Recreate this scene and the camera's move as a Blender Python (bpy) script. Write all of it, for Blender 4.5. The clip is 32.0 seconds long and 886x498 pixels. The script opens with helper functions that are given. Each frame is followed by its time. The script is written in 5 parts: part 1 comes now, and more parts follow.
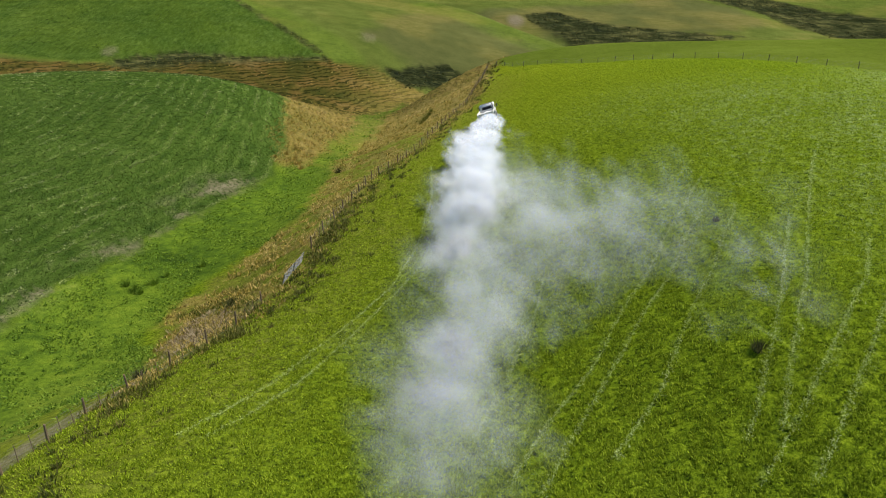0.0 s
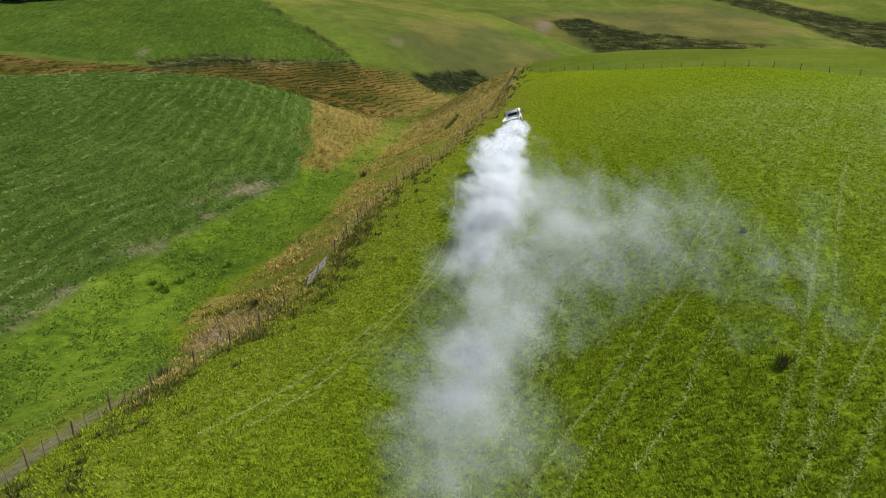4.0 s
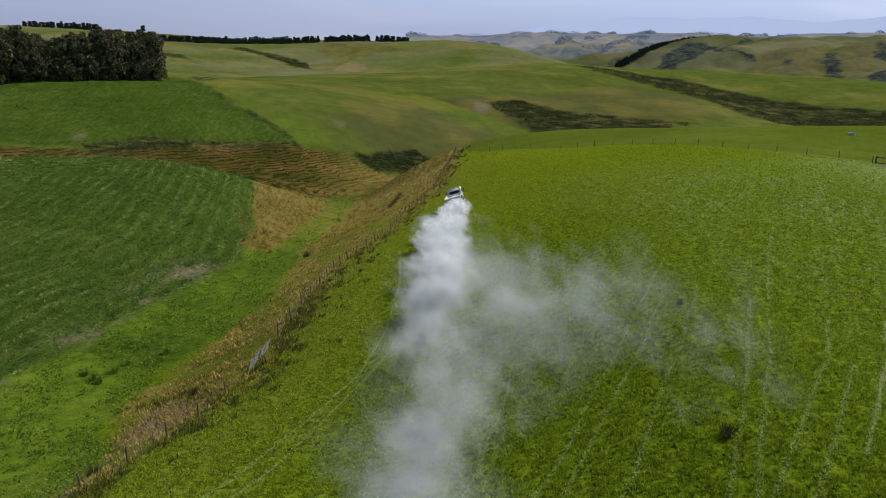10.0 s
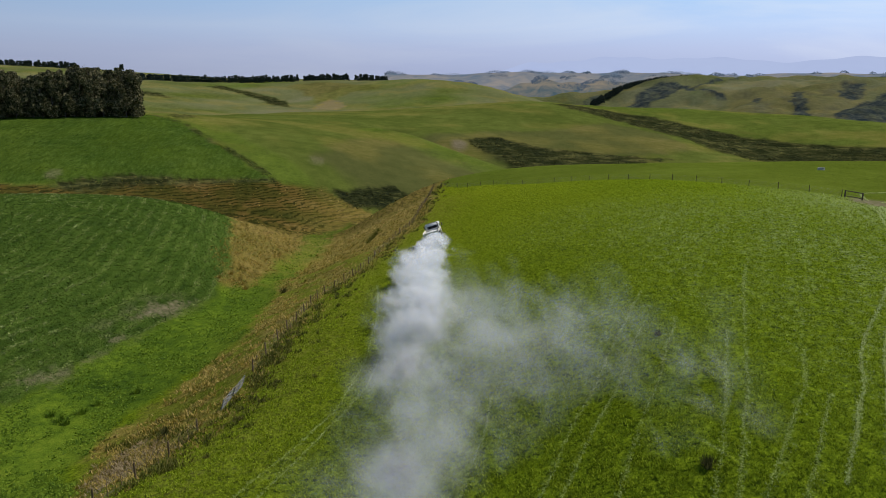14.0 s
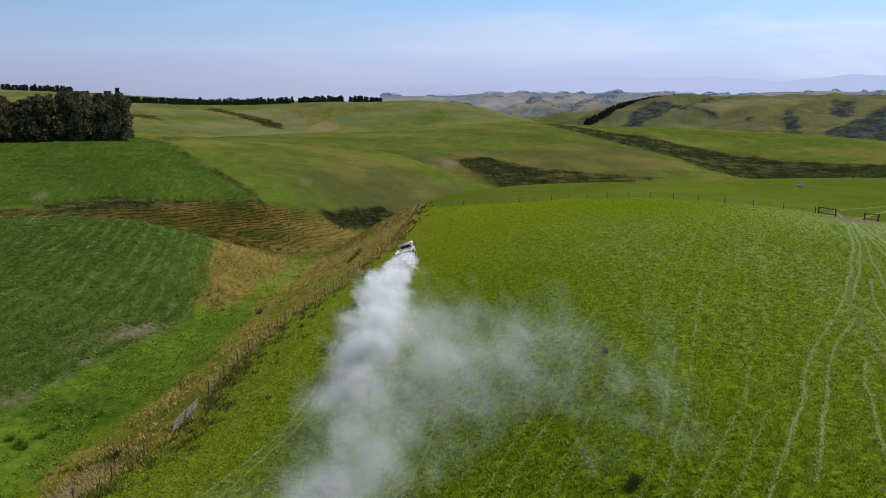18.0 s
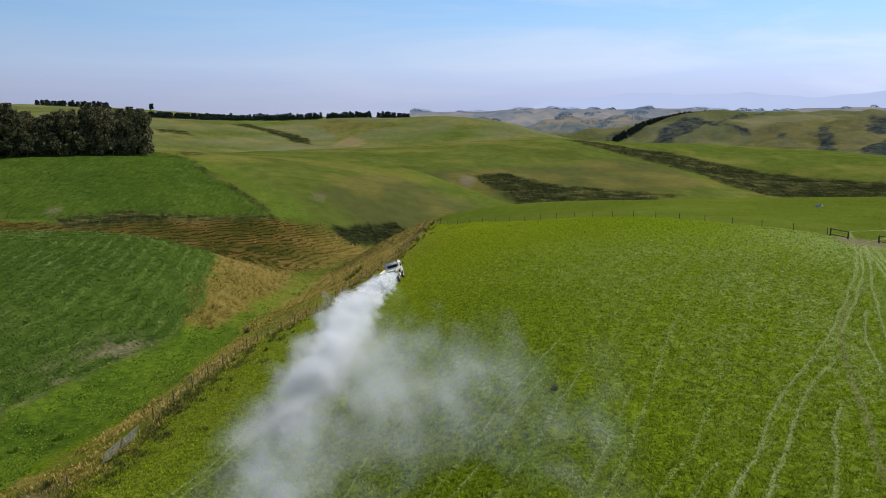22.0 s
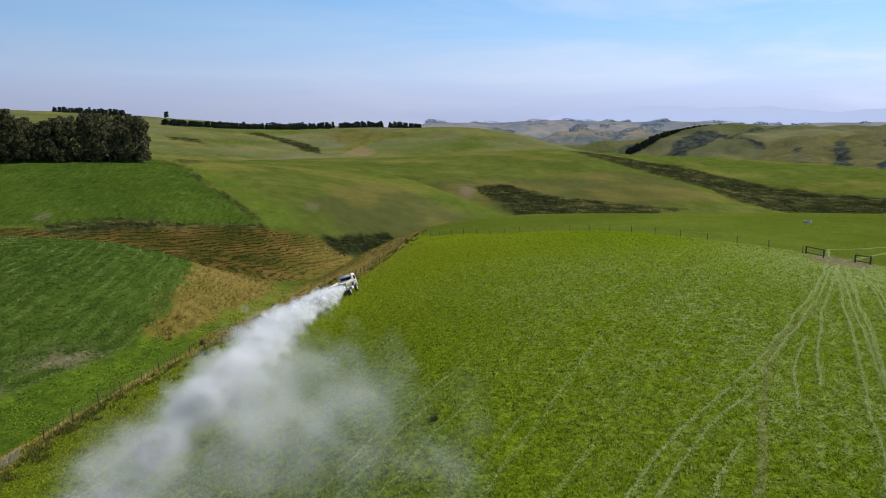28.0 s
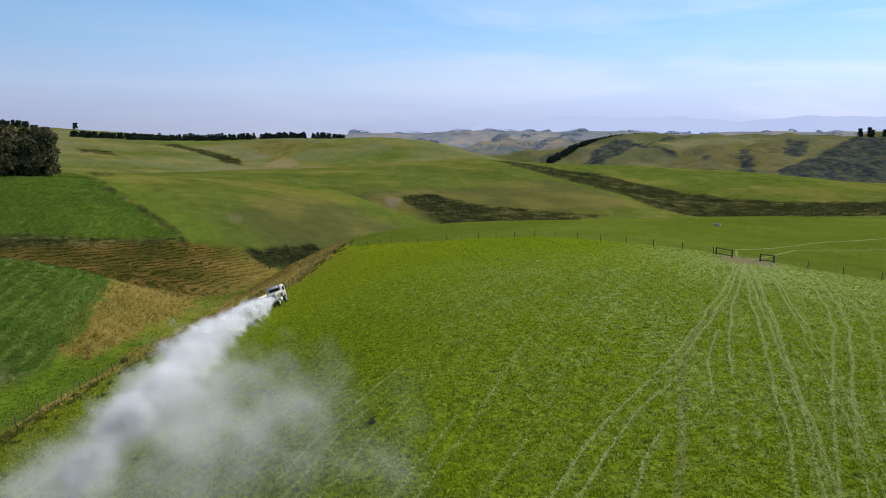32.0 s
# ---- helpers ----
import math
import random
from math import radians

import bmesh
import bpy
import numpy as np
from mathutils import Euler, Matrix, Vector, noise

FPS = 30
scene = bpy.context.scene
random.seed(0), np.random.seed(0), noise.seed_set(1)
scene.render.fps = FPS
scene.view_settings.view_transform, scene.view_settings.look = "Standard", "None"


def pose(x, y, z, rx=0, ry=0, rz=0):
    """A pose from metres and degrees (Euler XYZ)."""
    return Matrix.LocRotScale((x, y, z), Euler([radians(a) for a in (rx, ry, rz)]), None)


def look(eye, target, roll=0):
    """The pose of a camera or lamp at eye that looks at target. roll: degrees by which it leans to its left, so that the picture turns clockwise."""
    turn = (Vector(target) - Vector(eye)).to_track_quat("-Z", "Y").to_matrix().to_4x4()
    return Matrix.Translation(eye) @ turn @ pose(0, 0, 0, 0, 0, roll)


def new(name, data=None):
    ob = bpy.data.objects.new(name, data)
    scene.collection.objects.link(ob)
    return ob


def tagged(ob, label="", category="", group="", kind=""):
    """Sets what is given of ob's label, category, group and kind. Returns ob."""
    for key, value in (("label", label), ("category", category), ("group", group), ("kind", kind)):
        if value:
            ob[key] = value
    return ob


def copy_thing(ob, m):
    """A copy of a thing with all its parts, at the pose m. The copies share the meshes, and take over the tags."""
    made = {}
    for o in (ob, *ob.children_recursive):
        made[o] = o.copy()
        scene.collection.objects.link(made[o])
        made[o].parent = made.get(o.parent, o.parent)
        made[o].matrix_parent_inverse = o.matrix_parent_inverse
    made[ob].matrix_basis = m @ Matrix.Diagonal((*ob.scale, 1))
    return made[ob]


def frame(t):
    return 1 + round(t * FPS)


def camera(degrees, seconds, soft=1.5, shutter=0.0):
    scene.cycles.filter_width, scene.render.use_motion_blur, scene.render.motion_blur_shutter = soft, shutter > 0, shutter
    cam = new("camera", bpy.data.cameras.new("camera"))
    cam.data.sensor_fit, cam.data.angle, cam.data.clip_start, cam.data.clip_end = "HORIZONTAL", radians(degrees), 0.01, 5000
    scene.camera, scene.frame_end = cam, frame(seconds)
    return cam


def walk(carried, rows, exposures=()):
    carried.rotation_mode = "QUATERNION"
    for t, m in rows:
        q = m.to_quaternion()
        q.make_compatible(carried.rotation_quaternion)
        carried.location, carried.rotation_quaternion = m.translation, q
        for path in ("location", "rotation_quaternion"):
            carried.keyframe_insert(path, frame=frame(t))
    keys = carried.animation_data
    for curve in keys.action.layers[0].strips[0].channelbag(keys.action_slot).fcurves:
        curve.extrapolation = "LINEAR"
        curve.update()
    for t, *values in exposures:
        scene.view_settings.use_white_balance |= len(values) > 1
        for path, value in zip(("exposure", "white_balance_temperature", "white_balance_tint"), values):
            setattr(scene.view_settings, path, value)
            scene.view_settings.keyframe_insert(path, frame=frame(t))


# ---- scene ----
PATH = [
    (0, -0.20, -0.11, -0.12, 65.85, 0.48, 0.11),
    (1, -0.26, -0.19, -0.04, 65.92, 0.45, 0.69),
    (2, -0.23, -0.23, -0.02, 66.02, 0.37, 1.24),
    (2.5, -0.17, -0.19, -0.02, 66.06, 0.37, 1.48),
    (4.5, -0.16, -0.15, 0.05, 66.44, 0.15, 2.46),
    (5, -0.15, -0.16, 0.06, 67.37, 0.17, 1.98),
    (5.5, -0.17, -0.12, 0.03, 68.20, 0.11, 1.48),
    (6, -0.17, -0.19, 0.06, 68.93, 0.12, 0.45),
    (7, -0.21, -0.29, 0.15, 70.13, 0.11, -0.94),
    (8, -0.21, -0.23, 0.21, 71.09, 0.11, -1.58),
    (9, -0.11, -0.11, 0.25, 71.80, 0.08, -2.05),
    (10, -0.11, -0.13, 0.28, 72.53, 0.07, -2.46),
    (11, -0.13, -0.14, 0.26, 73.44, 0.06, -3.05),
    (12, -0.06, -0.08, 0.15, 74.07, 0.03, -3.42),
    (13, -0.00, 0.00, -0.00, 74.81, 0.00, -3.80),
    (14, 0.06, 0.03, -0.07, 75.56, -0.03, -4.21),
    (15, 0.10, 0.06, -0.06, 76.06, 0.12, -4.62),
    (15.5, 0.51, 0.06, -0.09, 76.19, 0.26, -4.90),
    (17.5, 3.05, -0.09, -0.13, 77.05, 0.33, -4.75),
    (18, 3.86, -0.23, -0.17, 77.22, 0.38, -4.51),
    (19, 5.41, -0.49, -0.22, 77.28, 0.33, -3.77),
    (19.5, 6.19, -0.25, -0.20, 77.35, 0.37, -3.54),
    (20, 7.05, 0.40, -0.17, 77.74, 0.37, -3.29),
    (21, 8.75, 1.70, -0.22, 78.38, 0.39, -2.71),
    (22, 10.50, 2.98, -0.24, 78.50, 0.34, -1.97),
    (23, 12.20, 4.25, -0.28, 78.56, 0.30, -1.28),
    (24, 13.89, 5.52, -0.32, 78.77, 0.35, -0.80),
    (24.5, 14.74, 6.16, -0.30, 78.80, 0.34, -0.40),
    (26.5, 17.95, 7.10, -0.37, 78.95, 0.28, 0.15),
    (27, 18.74, 6.86, -0.44, 79.08, 0.31, -0.24),
    (27.5, 19.33, 6.59, -0.50, 79.25, 0.02, -0.46),
    (28, 19.51, 6.28, -0.53, 79.37, -0.21, -0.56),
    (29, 19.45, 5.84, -0.61, 79.76, -0.20, -1.55),
    (30, 19.29, 5.54, -0.56, 79.91, -0.13, -3.16),
    (31, 19.16, 5.35, -0.63, 80.05, -0.02, -5.17),
    (32, 19.02, 5.16, -0.65, 80.22, -0.02, -6.81),
]

cam = camera(65.5, 32.0, soft=0.8)
walk(cam, [(r[0], pose(*r[1:])) for r in PATH],
     [(0, 0.5), (2.5, 0.47), (5, 0.36), (6, 0.2), (7, -0.05), (9, -0.15), (13, -0.2), (16, -0.15), (20, 0.0), (26, 0.0), (32, 0.05)])

# ---- world, sun ----
SUN_EL, SUN_AZ = 52, 72          # degrees; azimuth clockwise from the walk's heading (+y)
world = bpy.data.worlds.new("sky")
scene.world = world
world.use_nodes = True


def node(tree, kind, **settings):
    n = tree.nodes.new(kind)
    for k, v in settings.items():
        if k in n.inputs:
            n.inputs[k].default_value = v
    return n


def link(tree, a, b):
    tree.links.new(a, b)


def build_world():
    t = world.node_tree
    t.nodes.clear()
    sky = t.nodes.new("ShaderNodeTexSky")
    sky.sky_type, sky.sun_disc = "NISHITA", False
    sky.sun_elevation, sky.sun_rotation = radians(SUN_EL), radians(SUN_AZ)
    sky.altitude, sky.air_density, sky.dust_density, sky.ozone_density = 200, 1.0, 0.2, 1.6
    # the clear air low over the land: lavender haze, then pale, then blue
    co = t.nodes.new("ShaderNodeTexCoord")
    sp = t.nodes.new("ShaderNodeSeparateXYZ")
    link(t, co.outputs["Generated"], sp.inputs["Vector"])
    rise = t.nodes.new("ShaderNodeValToRGB")
    stops = [(0.0, (0.40, 0.47, 0.72)), (0.03, (0.46, 0.54, 0.80)), (0.06, (0.49, 0.63, 0.91)), (0.115, (0.37, 0.61, 0.95)), (0.2, (0.21, 0.49, 0.92))]
    el = rise.color_ramp.elements
    while len(el) < len(stops):
        el.new(0.5)
    for e, (p, c) in zip(el, stops):
        e.position, e.color = p, (*c, 1)
    link(t, sp.outputs["Z"], rise.inputs["Fac"])
    # thin high cloud in long wisps
    mp = t.nodes.new("ShaderNodeMapping")
    mp.inputs["Scale"].default_value = (1.2, 2.0, 9.0)
    mp.inputs["Rotation"].default_value = (0.25, 0.45, 0.3)
    nz = node(t, "ShaderNodeTexNoise", Scale=1.5, Detail=8.0, Roughness=0.58, Distortion=0.5)
    rp = t.nodes.new("ShaderNodeMapRange")
    for k, v in (("From Min", 0.42), ("From Max", 0.78), ("To Min", 0.0), ("To Max", 0.7)):
        rp.inputs[k].default_value = v
    mx = t.nodes.new("ShaderNodeMix")
    mx.data_type = "RGBA"
    mx.inputs["B"].default_value = (0.70, 0.76, 0.88, 1)
    link(t, co.outputs["Generated"], mp.inputs["Vector"])
    link(t, mp.outputs["Vector"], nz.inputs["Vector"])
    link(t, nz.outputs["Fac"], rp.inputs["Value"])
    veil = t.nodes.new("ShaderNodeMapRange")
    for k, v in (("From Min", -0.35), ("From Max", 0.45), ("To Min", 0.3), ("To Max", 1.15)):
        veil.inputs[k].default_value = v
    thin = t.nodes.new("ShaderNodeMath")
    thin.operation = "MULTIPLY"
    link(t, sp.outputs["X"], veil.inputs["Value"])
    link(t, rp.outputs["Result"], thin.inputs[0])
    link(t, veil.outputs["Result"], thin.inputs[1])
    link(t, thin.outputs[0], mx.inputs["Factor"])
    link(t, rise.outputs["Color"], mx.inputs["A"])
    up = t.nodes.new("ShaderNodeVectorMath")
    up.operation = "SCALE"
    # the sky is brighter towards the sun's side
    side = t.nodes.new("ShaderNodeMath")
    side.operation = "MULTIPLY_ADD"
    side.inputs[1].default_value, side.inputs[2].default_value = 0.43 / 0.085, 1.03 / 0.085
    link(t, sp.outputs["X"], side.inputs[0])
    link(t, side.outputs[0], up.inputs["Scale"])
    link(t, mx.outputs["Result"], up.inputs[0])
    low = t.nodes.new("ShaderNodeMapRange")
    low.interpolation_type = "SMOOTHSTEP"
    for k, v in (("From Min", 0.45), ("From Max", 0.15), ("To Min", 0.0), ("To Max", 0.92)):
        low.inputs[k].default_value = v
    link(t, sp.outputs["Z"], low.inputs["Value"])
    hz = t.nodes.new("ShaderNodeMix")
    hz.data_type = "RGBA"
    link(t, low.outputs["Result"], hz.inputs["Factor"])
    link(t, sky.outputs["Color"], hz.inputs["A"])
    link(t, up.outputs["Vector"], hz.inputs["B"])
    bg = node(t, "ShaderNodeBackground", Strength=0.085)
    out = t.nodes.new("ShaderNodeOutputWorld")
    link(t, hz.outputs["Result"], bg.inputs["Color"])
    link(t, bg.outputs["Background"], out.inputs["Surface"])


build_world()
sun = new("sun", bpy.data.lights.new("sun", "SUN"))
sun.data.energy, sun.data.angle, sun.data.color = 3.6, radians(0.5), (1.0, 0.95, 0.87)
SUN_DIR = Vector((math.sin(radians(SUN_AZ)) * math.cos(radians(SUN_EL)), math.cos(radians(SUN_AZ)) * math.cos(radians(SUN_EL)), math.sin(radians(SUN_EL))))
sun.matrix_world = look(SUN_DIR * 300, (0, 0, 0))


# ---- materials ----
def shade(name, rough=0.7, metal=0.0, spec=0.3):
    m = bpy.data.materials.new(name)
    m.use_nodes = True
    t = m.node_tree
    b = t.nodes["Principled BSDF"]
    b.inputs["Roughness"].default_value, b.inputs["Metallic"].default_value = rough, metal
    b.inputs["Specular IOR Level"].default_value = spec
    return m, t, b


def noise_at(t, scale, detail=4.0, rough=0.6, stretch=None, turn=0.0):
    co = t.nodes.new("ShaderNodeNewGeometry")
    nz = node(t, "ShaderNodeTexNoise", Scale=scale, Detail=detail, Roughness=rough)
    src = co.outputs["Position"]
    if stretch:
        mp = t.nodes.new("ShaderNodeMapping")
        mp.inputs["Scale"].default_value, mp.inputs["Rotation"].default_value = stretch, (0, 0, turn)
        link(t, src, mp.inputs["Vector"])
        src = mp.outputs["Vector"]
    link(t, src, nz.inputs["Vector"])
    return nz.outputs["Fac"]


def ramp(t, value, stops):
    r = t.nodes.new("ShaderNodeValToRGB")
    el = r.color_ramp.elements
    while len(el) < len(stops):
        el.new(0.5)
    for e, (p, c) in zip(el, stops):
        e.position, e.color = p, (*c, 1)
    link(t, value, r.inputs["Fac"])
    return r.outputs["Color"]


def blend(t, fac, a, b, mode="MIX"):
    m = t.nodes.new("ShaderNodeMix")
    m.data_type, m.blend_type = "RGBA", mode
    for v, k in ((fac, "Factor"), (a, "A"), (b, "B")):
        if isinstance(v, (int, float)):
            m.inputs[k].default_value = v
        elif isinstance(v, tuple):
            m.inputs[k].default_value = (*v, 1)
        else:
            link(t, v, m.inputs[k])
    return m.outputs["Result"]


def calc(t, op, a, b=0.0, c=0.0):
    m = t.nodes.new("ShaderNodeMath")
    m.operation = op
    for i, v in enumerate((a, b, c)):
        if isinstance(v, (int, float)):
            m.inputs[i].default_value = v
        else:
            link(t, v, m.inputs[i])
    return m.outputs["Value"]


def bumped(t, b, value, strength=0.4, distance=0.05):
    n = node(t, "ShaderNodeBump", Strength=strength, Distance=distance)
    link(t, value, n.inputs["Height"])
    link(t, n.outputs["Normal"], b.inputs["Normal"])


def plain(name, dark, light, scale=6.0, rough=0.6, metal=0.0, bump=0.15, spec=0.4, dist=0.01):
    """A surface with broad stains and fine grain between two colours."""
    m, t, b = shade(name, rough, metal, spec)
    co = t.nodes.new("ShaderNodeTexCoord")
    broad = node(t, "ShaderNodeTexNoise", Scale=scale * 0.25, Detail=5.0, Roughness=0.65)
    fine = node(t, "ShaderNodeTexNoise", Scale=scale * 4, Detail=3.0, Roughness=0.6)
    for n in (broad, fine):
        link(t, co.outputs["Object"], n.inputs["Vector"])
    f = calc(t, "ADD", calc(t, "MULTIPLY", broad.outputs["Fac"], 0.65), calc(t, "MULTIPLY", fine.outputs["Fac"], 0.35))
    link(t, ramp(t, f, [(0.36, dark), (0.64, light)]), b.inputs["Base Color"])
    bumped(t, b, fine.outputs["Fac"], bump, dist)
    return m


def leafy(name, tones, rough=0.6, trans=0.42, broad=0.05, patch=0.4):
    """Leaves and blades: each its own tone, broad patches over all."""
    m, t, b = shade(name, rough, 0.0, 0.04)
    g = t.nodes.new("ShaderNodeNewGeometry")
    f = calc(t, "ADD", calc(t, "MULTIPLY", g.outputs["Random Per Island"], 1 - patch), calc(t, "MULTIPLY", noise_at(t, broad, 3.0), patch))
    n = len(tones)
    col = ramp(t, f, [(0.2 + 0.6 * i / (n - 1), c) for i, c in enumerate(tones)])
    link(t, col, b.inputs["Base Color"])
    tr = t.nodes.new("ShaderNodeBsdfTranslucent")
    link(t, col, tr.inputs["Color"])
    mx = t.nodes.new("ShaderNodeMixShader")
    mx.inputs[0].default_value = trans
    link(t, b.outputs[0], mx.inputs[1])
    link(t, tr.outputs[0], mx.inputs[2])
    link(t, mx.outputs[0], t.nodes["Material Output"].inputs["Surface"])
    return m


def ground_material():
    m, t, b = shade("pasture_and_soil", 1.0, 0.0, 0.0)
    masks = {}
    for name in ("cover", "more", "marks", "far"):
        a = t.nodes.new("ShaderNodeAttribute")
        a.attribute_name = name
        s = t.nodes.new("ShaderNodeSeparateColor")
        link(t, a.outputs["Color"], s.inputs["Color"])
        masks[name] = (s.outputs["Red"], s.outputs["Green"], s.outputs["Blue"])
    crop, dry, lush = masks["cover"]
    hill, scrub, bare = masks["more"]
    lime, streak_mask, pale = masks["marks"]
    hazy_heath, eaten, sunny = masks["far"]
    broad, mid, fine = noise_at(t, 0.02, 4), noise_at(t, 0.16, 5), noise_at(t, 1.6, 6, 0.7)
    vfine = noise_at(t, 5.5, 5, 0.75)
    mixed = calc(t, "ADD", calc(t, "MULTIPLY", broad, 0.22), calc(t, "ADD", calc(t, "MULTIPLY", mid, 0.18), calc(t, "ADD", calc(t, "MULTIPLY", fine, 0.25), calc(t, "MULTIPLY", vfine, 0.35))))
    tufts = calc(t, "ADD", calc(t, "MULTIPLY", broad, 0.10), calc(t, "ADD", calc(t, "MULTIPLY", noise_at(t, 2.3, 5, 0.68), 0.5), calc(t, "MULTIPLY", vfine, 0.40)))
    grass = ramp(t, tufts, [(0.41, (0.018, 0.036, 0.003)), (0.463, (0.094, 0.140, 0.007)), (0.533, (0.168, 0.232, 0.010)), (0.625, (0.25, 0.32, 0.018))])
    hills = ramp(t, mixed, [(0.38, (0.058, 0.080, 0.014)), (0.5, (0.098, 0.122, 0.022)), (0.6, (0.152, 0.176, 0.038))])
    drift = noise_at(t, 0.9, 5, 0.7, (1.0, 0.25, 1.0), 0.15)
    crops = ramp(t, calc(t, "ADD", calc(t, "MULTIPLY", mixed, 0.6), calc(t, "MULTIPLY", drift, 0.4)), [(0.40, (0.024, 0.050, 0.008)), (0.5, (0.054, 0.094, 0.013)), (0.61, (0.108, 0.158, 0.030))])
    weeds = ramp(t, calc(t, "ADD", calc(t, "MULTIPLY", mixed, 0.35), calc(t, "ADD", calc(t, "MULTIPLY", noise_at(t, 0.7, 6, 0.78), 0.4), calc(t, "MULTIPLY", noise_at(t, 0.075, 3, 0.5), 0.25))), [(0.38, (0.028, 0.058, 0.009)), (0.46, (0.070, 0.122, 0.012)), (0.53, (0.130, 0.198, 0.016)), (0.62, (0.21, 0.268, 0.028))])
    ledges = noise_at(t, 0.35, 5, 0.65, (0.35, 2.4, 4.5), 0.12)
    straw = ramp(t, calc(t, "ADD", calc(t, "MULTIPLY", mixed, 0.5), calc(t, "MULTIPLY", ledges, 0.5)), [(0.35, (0.105, 0.120, 0.016)), (0.44, (0.225, 0.192, 0.034)), (0.54, (0.335, 0.245, 0.070)), (0.65, (0.45, 0.345, 0.14))])
    gorse = ramp(t, calc(t, "ADD", calc(t, "MULTIPLY", ledges, 0.45), calc(t, "ADD", calc(t, "MULTIPLY", fine, 0.2), calc(t, "MULTIPLY", noise_at(t, 0.06, 4, 0.6), 0.35))), [(0.40, (0.010, 0.014, 0.008)), (0.50, (0.044, 0.050, 0.017)), (0.59, (0.14, 0.13, 0.042))])
    soil = ramp(t, fine, [(0.35, (0.13, 0.105, 0.06)), (0.6, (0.27, 0.22, 0.14))])
    col = blend(t, hill, grass, hills)
    # brighter, yellower tones of the sunlit crest, put into the grass colour
    col = blend(t, sunny, col, ramp(t, tufts, [(0.40, (0.050, 0.066, 0.004)), (0.46, (0.165, 0.200, 0.008)), (0.6, (0.29, 0.325, 0.018))]))
    col = blend(t, calc(t, "MULTIPLY", eaten, 0.8), col, ramp(t, mixed, [(0.38, (0.066, 0.072, 0.022)), (0.5, (0.098, 0.100, 0.032)), (0.62, (0.130, 0.128, 0.044))]))
    col = blend(t, lush, col, weeds)
    # dark broken lines along ledges that follow the contours of the dry bank
    sep = t.nodes.new("ShaderNodeSeparateXYZ")
    link(t, t.nodes.new("ShaderNodeNewGeometry").outputs["Position"], sep.inputs["Vector"])
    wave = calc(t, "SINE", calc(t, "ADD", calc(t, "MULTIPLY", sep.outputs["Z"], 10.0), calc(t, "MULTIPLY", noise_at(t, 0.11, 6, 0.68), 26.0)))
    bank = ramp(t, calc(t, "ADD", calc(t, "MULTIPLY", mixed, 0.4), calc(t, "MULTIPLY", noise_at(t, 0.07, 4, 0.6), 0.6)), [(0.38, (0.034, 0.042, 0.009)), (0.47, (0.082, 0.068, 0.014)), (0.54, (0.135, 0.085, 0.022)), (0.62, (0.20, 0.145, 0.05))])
    straw = blend(t, streak_mask, straw, bank)
    ledge = calc(t, "MULTIPLY", streak_mask, calc(t, "MULTIPLY", ramp(t, wave, [(0.0, (0, 0, 0)), (0.75, (1, 1, 1))]), ramp(t, noise_at(t, 0.25, 5, 0.7, (0.5, 1.0, 2.0)), [(0.34, (0, 0, 0)), (0.5, (1, 1, 1))])))
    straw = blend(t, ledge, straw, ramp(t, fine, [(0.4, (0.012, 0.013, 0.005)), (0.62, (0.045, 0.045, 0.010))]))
    # greyed pasture tones: distance haze put into the base colour
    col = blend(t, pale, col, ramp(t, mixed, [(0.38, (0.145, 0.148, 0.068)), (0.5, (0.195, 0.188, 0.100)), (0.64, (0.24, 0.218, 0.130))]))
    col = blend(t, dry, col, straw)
    crops = blend(t, calc(t, "MULTIPLY", streak_mask, 0.5), crops, ramp(t, fine, [(0.4, (0.09, 0.145, 0.018)), (0.6, (0.19, 0.25, 0.05))]))
    col = blend(t, crop, col, crops)
    strip = calc(t, "SINE", calc(t, "ADD", calc(t, "MULTIPLY", sep.outputs["Z"], 3.1), calc(t, "MULTIPLY", noise_at(t, 0.09, 5, 0.65), 16.0)))
    gorse = blend(t, calc(t, "MULTIPLY_ADD", strip, 0.35, 0.3), gorse, (0.014, 0.018, 0.006))
    col = blend(t, scrub, col, gorse)
    # far scrub in blue-grey tones that also carry the distance haze
    col = blend(t, hazy_heath, col, ramp(t, calc(t, "ADD", calc(t, "MULTIPLY", noise_at(t, 0.05, 5, 0.7), 0.6), calc(t, "MULTIPLY", mid, 0.4)), [(0.42, (0.022, 0.030, 0.034)), (0.52, (0.046, 0.056, 0.050)), (0.6, (0.09, 0.098, 0.070))]))
    flecks = calc(t, "ADD", calc(t, "MULTIPLY", fine, 0.4), calc(t, "MULTIPLY", vfine, 0.6))
    patchy = calc(t, "MULTIPLY", lime, ramp(t, flecks, [(0.46, (0, 0, 0)), (0.56, (1, 1, 1))]))
    col = blend(t, patchy, col, (0.36, 0.42, 0.19))
    col = blend(t, calc(t, "MULTIPLY", bare, calc(t, "MULTIPLY", fine, 1.7)), col, soil)
    link(t, col, b.inputs["Base Color"])
    bumped(t, b, calc(t, "ADD", fine, calc(t, "MULTIPLY", vfine, 0.5)), 0.9, 0.25)
    return m


